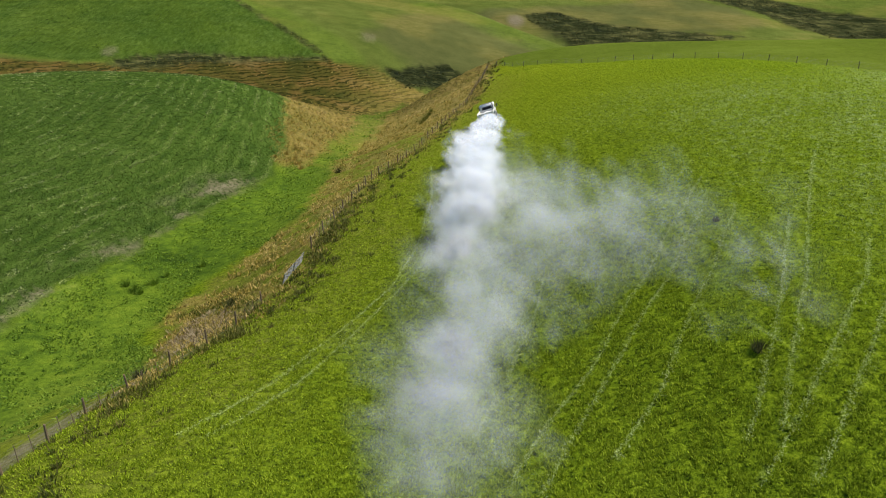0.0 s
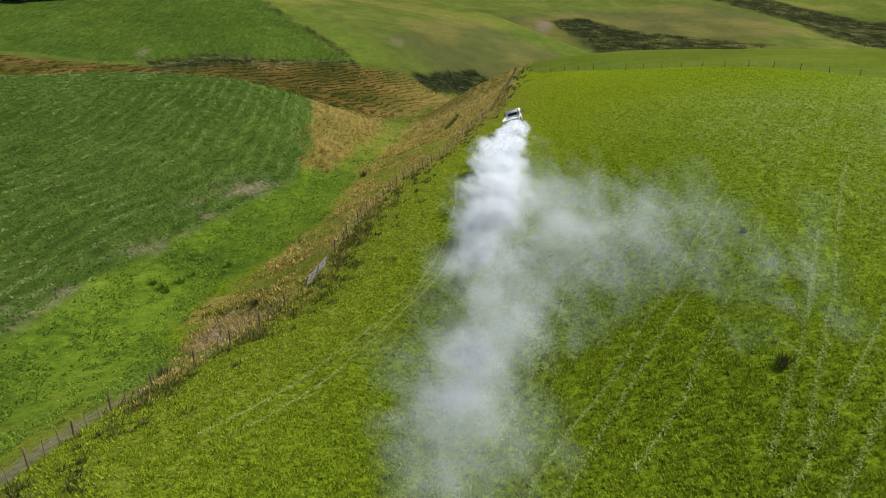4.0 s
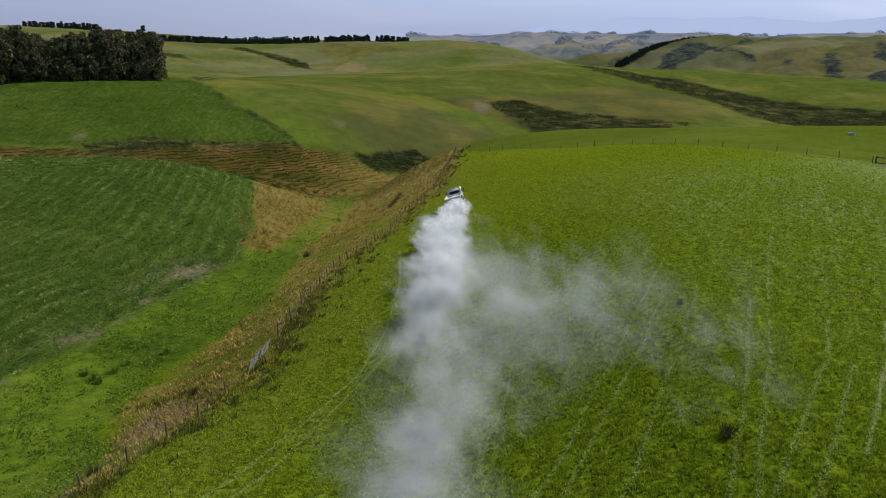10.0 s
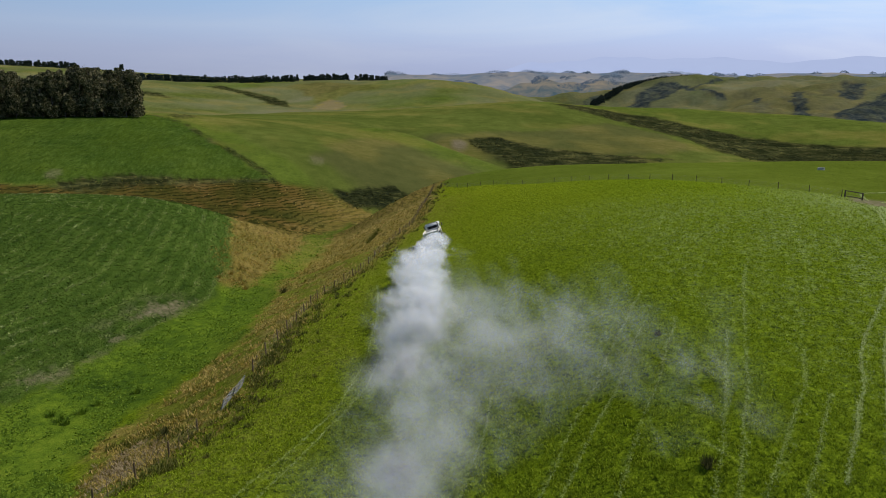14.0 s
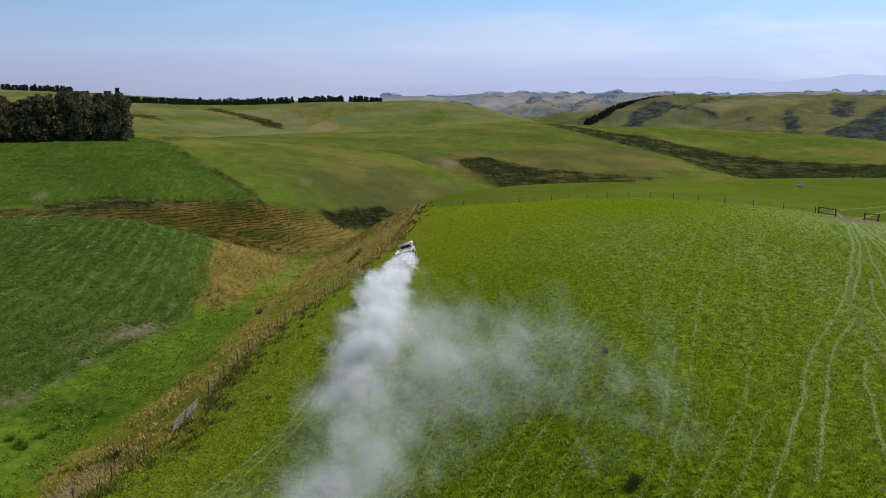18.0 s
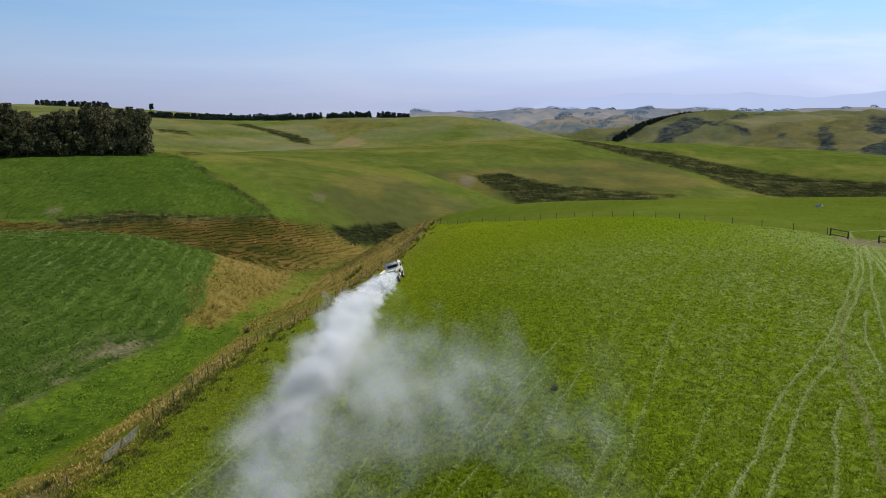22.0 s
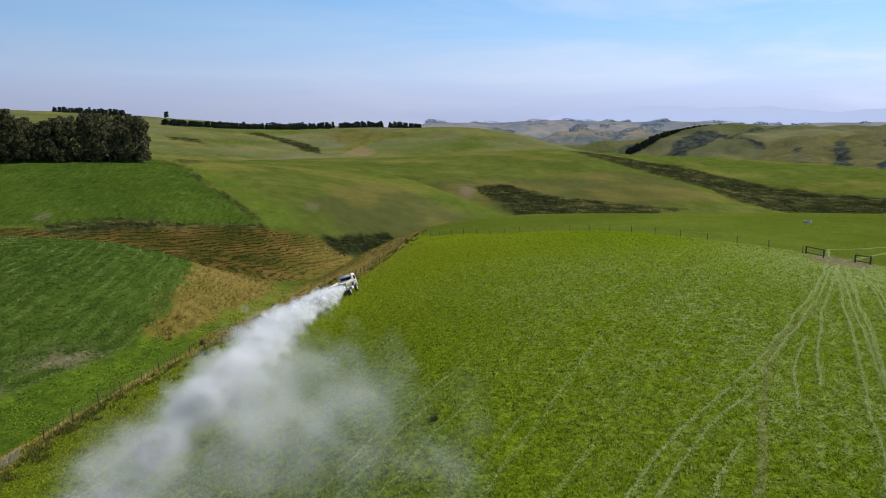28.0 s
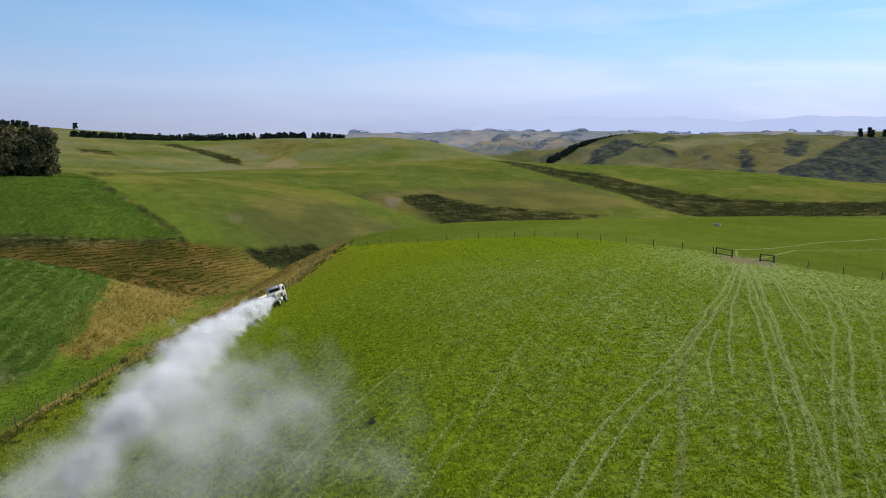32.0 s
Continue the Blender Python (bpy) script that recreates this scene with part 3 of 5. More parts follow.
LIME_LINES = [
    [(74, 99), (68, 90), (55.4, 71), (47, 59.5), (43.4, 55), (38.5, 49.4), (34.5, 44.8), (28.2, 36.3), (21, 27)], [(75, 99), (69.2, 91), (56.3, 71), (47.9, 59.5), (44.5, 55.2)],
    [(40.6, 49.8), (37.5, 46.6), (34.3, 42.4), (29.7, 36.2), (24, 28)], [(76, 99), (69.2, 89.7), (56.2, 69.2), (50.8, 59.9), (46.1, 51)], [(50.5, 61.2), (45.6, 53.7), (42.6, 47.4)],
    [(76, 100), (69.5, 89.7), (58.6, 69.7), (51.4, 55.2), (45.2, 43.6), (43, 39.4), (38, 31)], [(76.5, 101), (70, 89.7), (58, 66.8), (51.8, 53.5), (47.9, 45.8), (45.6, 41.8), (39, 30)],
    [(77, 100), (69.3, 86.9), (57.6, 64.7), (52.1, 53.5), (48.4, 46.3), (45.4, 40.5), (40.5, 31)], [(74, 82), (68.1, 71.8), (61.7, 61.5), (53.7, 50.5), (48.5, 43.5), (42, 34)], [(78, 86), (70.9, 73.9), (64, 62.5), (55.1, 50.3), (46, 38)],
    [(36.8, 42.3), (34.4, 39.1), (32.5, 35.8), (29, 30)], [(79, 108), (83.9, 117), (91.9, 120), (108.5, 129), (150, 140)], [(80, 106), (96.5, 119), (140, 124)],
    [(22, 57), (14.4, 43.8), (7.8, 32.6), (4.9, 28.5), (2.3, 23.5)], [(19, 49), (14.2, 40.3), (9.8, 33.5), (6, 27), (3.7, 22.7)], [(22, 50), (17.7, 41.2), (13.1, 33.3), (11.1, 29.3), (7.3, 24.4)],
    [(25, 47), (21.3, 39.3), (16.2, 29.5), (12.9, 23.8)], [(29, 43), (22.7, 33.9), (18.1, 28), (12.5, 21.3)], [(26, 36), (20.2, 28.2), (14.3, 20.9)], [(7, 45), (4.8, 38.2), (1, 28)], [(33, 60), (22, 38), (18.2, 31.1), (14.4, 24)],
    [(-1.9, 80), (-1.6, 69.4), (-2.2, 58), (-4.2, 49), (-7.2, 42.3), (-9.5, 38), (-14, 28)], [(0.6, 76), (0.6, 72.8), (-0.4, 60.5), (-2.4, 51), (-5.2, 44.5), (-8, 38), (-12.5, 28)],
]
WORN_LINE = [(56, 70), (48, 60.5), (44.3, 55), (41.6, 49.8), (38.9, 44.3), (36.9, 39.9), (34.5, 35.5), (31, 28)]


GREEN_STRIP = [(112, 522), (138, 640), (190, 660), (250, 690), (330, 720), (480, 620), (450, 480), (311, 440), (253, 486), (204, 543), (165, 549), (140, 538)]
# the far hills across the valley: scrubby faces, hedges, green shoulders and browned plateau
SPUR_FACE = [(411, 1208), (464, 1299), (525, 1379), (552, 1349), (571, 1313), (487, 1208), (434, 1168)]
SPUR_EDGE = [(380, 1245), (436, 1311), (499, 1400), (533, 1387)]
SHOULDER_EDGE = [(420, 1120), (487, 1200), (535, 1262)]
HILL_HEDGES = [[(548, 1271), (542, 1177), (544, 1154), (550, 1136)], [(548, 1271), (591, 1298), (651, 1358), (664, 1316)]]
GREEN_SHOULDER = [(440, 1080), (527, 1199), (542, 1155), (547, 1133), (516, 1103), (470, 1000)]
PLATEAU = [(573, 1262), (647, 1324), (712, 1263), (769, 1127), (695, 1178), (557, 1134)]
HILL_FACE = [(557, 1134), (695, 1178), (760, 1113), (672, 943), (550, 837), (480, 800), (470, 950)]
HILL_GULLIES = [[(650, 1108), (677, 1128), (596, 965), (520, 840), (508, 850), (560, 940)], [(745, 1126), (770, 1099), (696, 989), (643, 946), (685, 1031)], [(594, 1114), (592, 1089), (552, 1018), (547, 1027)]]
NEAR_SLOPE = [(544, 830), (628, 922), (676, 950), (900, 1150), (900, 700), (480, 680)]
NEAR_EDGE = [(546, 842), (631, 928), (692, 973), (900, 1190)]
VALLEY_SCRUB = [(350, 1290), (384, 1356), (426, 1384), (395, 1297), (360, 1240)]
EATEN_FRONT = [(-31, 284), (-27, 312), (-14, 336), (3, 346), (22, 335), (45, 318), (60, 290), (30, 262), (-12, 264)]
EATEN_BACK = [(14, 372), (34, 352), (70, 332), (180, 395), (172, 430), (140, 448), (100, 420), (64, 412), (36, 392)]
FIELD_EDGE = [(-108, 330), (-89, 311), (-72, 286), (-52, 264), (-44, 252)]
UNDERCUT = [(-26.5, 60), (-24, 58), (-21.7, 57.2), (-19, 53.5), (-16, 49)]
DEAD_PATCH = [(-24.5, 49.5), (-25.5, 57.5), (-21.5, 55.5), (-18.5, 52), (-17.5, 48.5), (-21.5, 46.5)]
BANK_TOP = [(-104, 229), (-92, 240.5), (-75, 244), (-60, 246), (-43, 249.5)]


def soft(d, x, y, edge=1.5, wobble=1.5, size=9, seed=1):
    return smooth(-edge, edge, d + wobble * ripple(x, y, size, seed))


def covers(x, y):
    """Shares of each ground cover at many places."""
    far = np.hypot(x, y)
    home = soft(inside(x, y, HOME_PADDOCK), x, y, 0.8, 0.6, 6, 2)
    past = smooth(-2, 2, inside(x, y, CREST_LINE + EAST_LINE + [(260, 20), (260, 260), (90, 262), (30, 232)]))
    hill = (1 - np.maximum(home, past)) * smooth(-25, 10, y - 170 + 0.0 * x)
    crop = soft(inside(x, y, CROP_FIELD), x, y, 0.9, 1.2, 11, 3)
    upper = soft(inside(x, y, UPPER_CROP), x, y, 1.6, 1.4, 16, 4)
    dry = soft(inside(x, y, GULLY_GRASS), x, y, 1.5, 1.6, 13, 5)
    lush = soft(inside(x, y, WEED_STRIP), x, y, 1.6, 2.0, 10, 6)
    floor_d = line_distance(x, y, [(-24, 125), (-23, 150), (-20, 172), (-22, 195), (-14, 222)])
    lush = np.maximum(lush, 0.75 * smooth(6, 1.5, floor_d + 2 * ripple(x, y, 7, 7)))
    lush = np.maximum(lush, upper * np.clip(0.08 + 0.35 * ripple(x, y, 60, 103) + 0.2 * smooth(-110, -60, x), 0, 0.6))
    lush = np.maximum(lush, 0.18 * soft(inside(x, y, GREEN_STRIP), x, y, 8, 8, 60, 44))
    dry = dry * (1 - 0.9 * lush * (1 - smooth(-25, -28, x) * smooth(120, 130, y))) * np.where((y < 125) & ~((x < -26) & (y > 122)), 0.3 + 0.6 * smooth(-0.4, 0.5, ripple(x, y, 6, 19)), 0.95)
    # seeding grass along the fences
    dead = soft(inside(x, y, DEAD_PATCH), x, y, 0.7, 0.7, 3, 48)
    dry = np.maximum(dry, dead)
    verge = line_distance(x, y, GULLY_LINE)
    dry = np.maximum(dry, 0.5 * smooth(4.5, 0.8, verge + 1.2 * ripple(x, y, 5, 8)) * smooth(40, 100, y + 40))
    dry = np.maximum(dry, 0.2 * smooth(16, 2, verge + 2.0 * ripple(x, y, 9, 94)) * smooth(190, 150, y))
    # yellower grass near the rim, with the crest's sunlight put into its colour
    sunny = 0.6 * smooth(60, 5, verge + 5 * ripple(x, y, 30, 104)) * home * smooth(40, 115, y)
    scrub = np.zeros_like(x)
    for poly, e, seed in ((HOLLOW_SCRUB, 2, 9), (GULLY_SCRUB, 1.2, 10), (EAST_SCRUB, 4, 11), (NORTH_SCRUB, 4, 12), (NORTH_CUT, 5, 82)):
        scrub = np.maximum(scrub, soft(inside(x, y, poly), x, y, e, e * 1.2, e * 8, seed))
    # shade under the bank's overhanging lip, painted in the dark scrub colour
    lip = line_distance(x, y, BANK_TOP)
    scrub = np.maximum(scrub, smooth(2.8, 0.9, lip * (0.4 + 0.6 * smooth(-88, -60, x)) + 0.9 * ripple(x, y, 5, 95)))
    drain = line_distance(x, y, FIELD_EDGE)
    scrub = np.maximum(scrub, 0.75 * smooth(2.4, 0.8, drain + 0.9 * ripple(x, y, 7, 99)) * smooth(-0.7, 0.1, ripple(x, y, 19, 40)))
    scrub = np.maximum(scrub, 0.8 * smooth(1.0, 0.5, np.hypot((x + 98) / 8, (y - 336) / 14) + 0.25 * ripple(x, y, 6, 46)))
    rim = np.maximum(soft(inside(x, y, EATEN_FRONT), x, y, 5, 3, 30, 51), soft(inside(x, y, EATEN_BACK), x, y, 5, 4, 40, 52))
    rim = np.maximum(rim, soft(inside(x, y, NORTH_SLIP), x, y, 7, 7, 50, 13))
    dry = np.maximum(dry, np.maximum(0.3 * soft(inside(x, y, NORTH_SLIP), x, y, 7, 7, 50, 13), 0.9 * soft(inside(x, y, SLIP_MOUTH), x, y, 4, 4, 20, 13)))
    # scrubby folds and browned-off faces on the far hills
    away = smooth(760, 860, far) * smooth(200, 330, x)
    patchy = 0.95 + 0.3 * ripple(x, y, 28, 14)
    hazy_heath = np.zeros_like(x)
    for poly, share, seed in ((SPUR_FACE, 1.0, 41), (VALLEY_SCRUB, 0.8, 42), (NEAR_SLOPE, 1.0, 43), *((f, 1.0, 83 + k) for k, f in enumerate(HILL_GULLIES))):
        hazy_heath = np.maximum(hazy_heath, share * soft(inside(x, y, poly), x, y, 5, 5, 40, seed))
    hazy_heath = np.maximum(hazy_heath, 0.45 * soft(inside(x, y, HILL_FACE), x, y, 9, 8, 60, 15) * smooth(-0.3, 0.6, ripple(x, y, 70, 97)))
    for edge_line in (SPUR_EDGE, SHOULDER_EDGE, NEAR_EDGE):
        hazy_heath = hazy_heath * (1 - 0.85 * smooth(9, 3, line_distance(x, y, edge_line)))
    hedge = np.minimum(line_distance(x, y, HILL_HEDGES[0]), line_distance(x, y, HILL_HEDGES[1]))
    hazy_heath = np.maximum(hazy_heath, smooth(10, 5, hedge + 2 * ripple(x, y, 25, 16)))
    # the floor over all far hills puts blue-grey haze into their colour
    hazy_heath = np.clip(np.maximum(hazy_heath, 0.22 - 0.2 * soft(inside(x, y, PLATEAU), x, y, 9, 6, 60, 27)) * patchy, 0, 1) * away
    rim = np.maximum(rim, away * (0.55 + 0.6 * soft(inside(x, y, HILL_FACE), x, y, 10, 6, 60, 17)) * (0.85 + 0.3 * ripple(x, y, 60, 16)))
    dry = np.maximum(dry, 0.36 * away * soft(inside(x, y, HILL_FACE), x, y, 10, 6, 60, 17) * (0.7 + 0.4 * ripple(x, y, 60, 106)))
    lush = np.maximum(lush, 0.55 * away * soft(inside(x, y, GREEN_SHOULDER), x, y, 8, 6, 50, 18))
    lush = np.maximum(lush, 0.35 * smooth(700, 900, far) * (1 - away) * smooth(0.2, 0.6, ripple(x, y, 380, 18)))
    lime = np.zeros_like(x)
    for k, pts in enumerate(LIME_LINES):
        d = line_distance(x + 0.35 * ripple(x, y, 9, 20), y, pts)
        w = 0.11 + 0.0013 * far
        lime = np.maximum(lime, (0.6 if k < 13 else 0.22) * smooth(w * 1.6, w * 0.4, d) * (0.6 + 0.4 * ripple(x, y, 4, 21)))
    bearing, reach = np.arctan2(x - 79, 106 - y), np.hypot(x - 79, y - 106)
    streaks = ripple(bearing * 45, reach * 0.22, 3.2, 49)
    spill = np.hypot((x - 76) / 1.4, (y - 97) / 3.0)
    lime = np.maximum(lime, 0.5 * smooth(16, 2, spill) * home + 0.6 * home * smooth(18, 50, x + 0.2 * (y - 40)) * smooth(112, 78, y - 0.15 * x) * np.clip(0.42 + 0.4 * streaks + 0.55 * ripple(x, y, 1.5, 22), 0, 1.2))
    worn = line_distance(x, y, WORN_LINE)
    gate_bare = smooth(5.2, 2.5, np.hypot((x - 79) / 1.1, (y - 105) / 1.3) + 0.6 * ripple(x, y, 3, 23))
    slip = smooth(5, 1.5, np.hypot((x - 35.5) / 1.2, (y - 364) / 2.2))
    pad = smooth(0.3, -0.3, np.maximum(np.abs(x - 31.5) - 5, np.abs(y - 23.8) - 3.6) + 0.3 * ripple(x, y, 2, 24))
    path = 0.8 * smooth(1.2, 0.5, np.abs(line_distance(x + 1.3, y, GULLY_LINE[:6]))) * smooth(46, 38, y)
    bald = smooth(6.0, 0.5, line_distance(x, y, [(-46, 52), (-45, 64), (-40, 82), (-38.5, 95), (-36, 110)])) * 0.8 * smooth(-0.25, 0.8, ripple(x * 0.5, y * 0.3, 5, 25) + 0.6 * ripple(x * 4 - y, y * 0.4, 4, 26)) * smooth(-2, 3, inside(x, y, CROP_FIELD) + 1)
    bare = np.maximum.reduce([0.45 * smooth(0.4, 0.12, worn), gate_bare, slip, 0.7 * soft(inside(x, y, SLIP_MOUTH), x, y, 4, 5, 22, 107), pad, path, bald, 0.45 * smooth(3.2, 1, np.hypot((x + 30) / 1.3, (y - 279) / 2.0) + 0.6 * ripple(x, y, 4, 98)), 0.5 * smooth(3, 1, np.hypot(x + 112, (y - 236) / 2))])
    edge = inside(x, y, CROP_FIELD)
    drills = smooth(0.6, 1.0, 0.5 + 0.5 * np.sin((edge + 0.6 * ripple(x, y, 80, 53)) * 6.283 / 2.7)) * (0.55 + 0.45 * ripple(x, y, 10, 87)) * smooth(75, 25, edge)
    streak_mask = np.where(edge > 0, drills, 1) * smooth(175, 192, np.where(edge > 0, 200, y)) * (1 - upper) * smooth(300, 260, y) * (0.45 + 0.55 * smooth(-12, -40, x))
    streak_mask = np.maximum(streak_mask, 0.45 * smooth(-21, -26, x) * smooth(112, 128, y) * smooth(210, 195, y) * (edge <= 0))
    streak_mask = np.maximum(streak_mask, 0.5 * soft(inside(x, y, NORTH_SLIP), x, y, 7, 7, 50, 13) * smooth(-0.2, 0.5, ripple(x, y, 30, 100)))
    edge_glow = smooth(11, 5, line_distance(x - 7, y - 2, FIELD_EDGE)) * (1 - upper)
    lush = np.maximum(lush, 0.4 * edge_glow)
    lush = np.maximum(lush, 0.4 * smooth(13, 3, line_distance(x + 4, y + 9, SPUR_LINE)))
    # pale grows with distance, painting haze over the far pasture and plateau
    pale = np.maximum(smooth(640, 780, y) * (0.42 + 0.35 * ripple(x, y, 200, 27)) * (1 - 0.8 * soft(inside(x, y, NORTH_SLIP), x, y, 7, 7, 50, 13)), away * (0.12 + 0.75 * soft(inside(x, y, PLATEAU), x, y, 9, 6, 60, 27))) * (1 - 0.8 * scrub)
    hollows = (1 - np.maximum(home, past)) * smooth(240, 270, y) * (1 - upper)
    dry = np.maximum(dry, 0.27 * hollows * smooth(-0.1, 0.7, ripple(x, y, 95, 28) + 0.3 * ripple(x, y, 30, 29)))
    return dict(crop=np.maximum(crop, upper * (0.86 + 0.14 * ripple(x, y, 26, 105))), dry=dry, lush=lush * (1 - crop), hill=np.maximum(hill * (1 - 0.6 * upper), 0.6 * past * (1 - home)), scrub=scrub, bare=bare, lime=lime, streak_mask=streak_mask, pale=np.clip(pale, 0, 1), hazy_heath=hazy_heath, rim=rim, sunny=sunny, home=home, past=past)


def ledge_wave(x, y, z):
    """-1 to 1 over the trodden ledges of the dry banks, broken and uneven."""
    return np.sin(z * 6.0 + 3.2 * ripple(x, y, 16, 33) + 1.8 * ripple(x, y, 6, 37))


# ---- the ground: one sheet to the horizon ----
PLAN = {}


def cover(key, x, y):
    """The share of one cover at many places, read from the ground's own grid."""
    r, a = np.hypot(x - 8, y + 6), np.degrees(np.arctan2(x - 8, y + 6))
    i = np.clip(np.searchsorted(PLAN["rad"], r), 0, len(PLAN["rad"]) - 1)
    j = np.clip(np.round((a + 48) / 0.125).astype(int), 0, PLAN["cols"] - 1)
    return PLAN[key][i, j]


def build_ground():
    ox, oy = 8.0, -6.0
    ang = np.concatenate((np.arange(-48, 47, 0.125), np.arange(47, 312, 4.0)))
    rad = [0.02, 0.6, 1.4, 2.5, 4.0]
    while rad[-1] < 4600:
        rad.append(rad[-1] + max(0.3, 0.0095 * rad[-1]))
    a, r = np.meshgrid(np.radians(ang), np.array(rad))
    x, y = ox + r * np.sin(a), oy + r * np.cos(a)
    z = heights(x, y)
    z = z + far_relief(x, y, r)
    c = covers(x, y)
    # hummocks and trodden terraces on the steep dry banks
    z = z + c["dry"] * (1 - c["home"]) * (1 - c["crop"]) * smooth(230, 180, y) * (0.22 * ripple(x, y, 5, 108) + 0.10 * ripple(x, y, 2, 109))
    z = z + 0.2 * c["dry"] * ledge_wave(x, y, z) * smooth(150, 190, y) * smooth(-0.6, 0.4, ripple(x, y, 22, 38)) + 0.8 * c["scrub"] * np.maximum(0, ripple(x, y, 7, 34)) * smooth(150, 250, r)
    PLAN.update(rad=np.array(rad), cols=int((ang < 47).sum()), **{key: v.astype(np.float32) for key, v in c.items()})
    n, k = r.shape
    i = np.arange(n * k).reshape(n, k)
    right = np.roll(i, -1, axis=1)
    quads = np.stack((i[:-1], right[:-1], right[1:], i[1:]), -1).reshape(-1, 4)[:, ::-1]
    verts = np.stack((x, y, z), -1).reshape(-1, 3)
    ob = big_mesh("ground", verts, quads, MAT_GROUND, True)
    for name, keys in (("cover", ("crop", "dry", "lush")), ("more", ("hill", "scrub", "bare")), ("marks", ("lime", "streak_mask", "pale")), ("far", ("hazy_heath", "rim", "sunny"))):
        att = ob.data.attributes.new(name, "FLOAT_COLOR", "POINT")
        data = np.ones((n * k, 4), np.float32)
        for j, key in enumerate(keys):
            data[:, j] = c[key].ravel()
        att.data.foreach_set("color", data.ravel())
    return tagged(ob, "rolling green farmland with pasture, crop fields and a dry grassy gully", "ground", kind="structure")


build_ground()


# ---- grass, crop and weeds: too many to count ----
def along(pts, step):
    """Places every step metres along a line on the plan."""
    out, left = [], 0.0
    for (ax, ay), (bx, by) in zip(pts[:-1], pts[1:]):
        d = math.hypot(bx - ax, by - ay)
        while left <= d:
            out.append((ax + (bx - ax) * left / d, ay + (by - ay) * left / d))
            left += step
        left -= d
    return out


def scatter(n, r0, r1, a0, a1, seed, keep):
    """Places spread evenly over the view; keep(x, y) gives the share that stays."""
    g = np.random.RandomState(seed)
    r = r0 * (r1 / r0) ** g.rand(n)
    a = np.radians(g.uniform(a0, a1, n))
    x, y = 8 + r * np.sin(a), -6 + r * np.cos(a)
    ok = g.rand(n) < keep(x, y)
    return x[ok], y[ok]


def blades(name, x, y, count, tall, wide, lean, material, label, category, seed, sink=0.03):
    """Clumps of bent triangular blades on the ground."""
    g = np.random.RandomState(seed)
    n = len(x)
    z = heights(x, y) - sink
    far = np.hypot(x - 8, y)
    size = (1 + 0.0035 * far) * g.uniform(0.6, 1.35, n)
    bx, by, bz, bs = (np.repeat(v, count) for v in (x, y, z, size))
    m = len(bx)
    a = g.uniform(0, 6.283, m)
    off = g.uniform(0, 0.5, m) * wide * bs
    cx, cy = bx + off * np.cos(a), by + off * np.sin(a)
    h = tall * bs * g.uniform(0.55, 1.25, m)
    w = wide * bs * g.uniform(0.5, 1.1, m) * 0.5
    out = lean * h * g.uniform(0.2, 1.2, m)
    tx, ty = -np.sin(a), np.cos(a)
    v = np.empty((m, 3, 3))
    v[:, 0] = np.stack((cx + tx * w, cy + ty * w, bz), -1)
    v[:, 1] = np.stack((cx - tx * w, cy - ty * w, bz), -1)
    v[:, 2] = np.stack((cx + np.cos(a) * out, cy + np.sin(a) * out, bz + h), -1)
    ob = big_mesh(name, v.reshape(-1, 3), np.arange(m * 3).reshape(-1, 3), material)
    return tagged(ob, label, category, kind="stuff")


def home_share(x, y):
    clumps = 0.06 + 0.94 * smooth(-0.45, 0.15, ripple(x, y, 1.3, 50) + 0.6 * ripple(x, y, 0.7, 53))
    return cover("home", x, y) * (1 - 0.55 * smooth(85, 150, np.hypot(x, y))) * clumps * (1 - cover("bare", x, y)) * (cover("lime", x, y) < 0.75)


def limed_share(x, y):
    return np.clip(cover("lime", x, y) * 2.2, 0, 1) * smooth(-0.3, 0.4, ripple(x, y, 1.6, 52)) * (cover("bare", x, y) < 0.5)


gx, gy = scatter(760000, 19, 190, -46, 46, 60, home_share)
blades("paddock_grass", gx, gy, 3, 0.115, 0.065, 1.1, MAT_GRASS, "short green pasture grass in uneven clumps", "grass", 61)
gx, gy = scatter(200000, 19, 170, -10, 50, 62, limed_share)
blades("limed_grass", gx, gy, 3, 0.09, 0.075, 1.1, MAT_LIMED, "pasture grass whitened with lime along wheel lines", "grass", 63)


def wheel_lines(lines, step, share, wide, blade, material, label, seed):
    """Grass pressed flat and whitened along each wheel line, frayed at its edges."""
    lg = np.random.RandomState(seed)
    tx, ty = np.zeros(0), np.zeros(0)
    for k, pts in enumerate(lines):
        ax, ay = (np.array(v) for v in zip(*along(pts, step)))
        w = lg.rand(len(ax)) < share * (0.55 + 0.45 * smooth(-0.7, 0.3, ripple(ax, ay, 6, 78 + k)))
        spread = wide + 0.09 * lg.rand(len(ax)) ** 3
        tx = np.append(tx, (ax + lg.normal(0, 1, len(ax)) * spread + 0.3 * ripple(ax, ay, 26, 79))[w])
        ty = np.append(ty, (ay + lg.normal(0, 1, len(ay)) * spread)[w])
    blades("wheel_line_grass", tx, ty, 2, 0.04, blade, 2.2, material, label, "grass", seed + 1, -0.05)


wheel_lines(LIME_LINES[:13], 0.012, 0.85, 0.04, 0.06, MAT_PRESSED, "flattened lime-white grass along wheel lines to the gateway", 77)
wheel_lines([[(x + k, y) for x, y in pts] for pts, k in zip(LIME_LINES[5:10], (1.7, 3.6, 2.4, 1.5, 2.2))], 0.018, 0.6, 0.05, 0.06, MAT_PRESSED, "flattened pale grass beside the wheel lines to the gateway", 110)
wheel_lines(LIME_LINES[13:], 0.018, 0.85, 0.06, 0.05, MAT_FADED, "flattened pale grass along old wheel lines", 96)


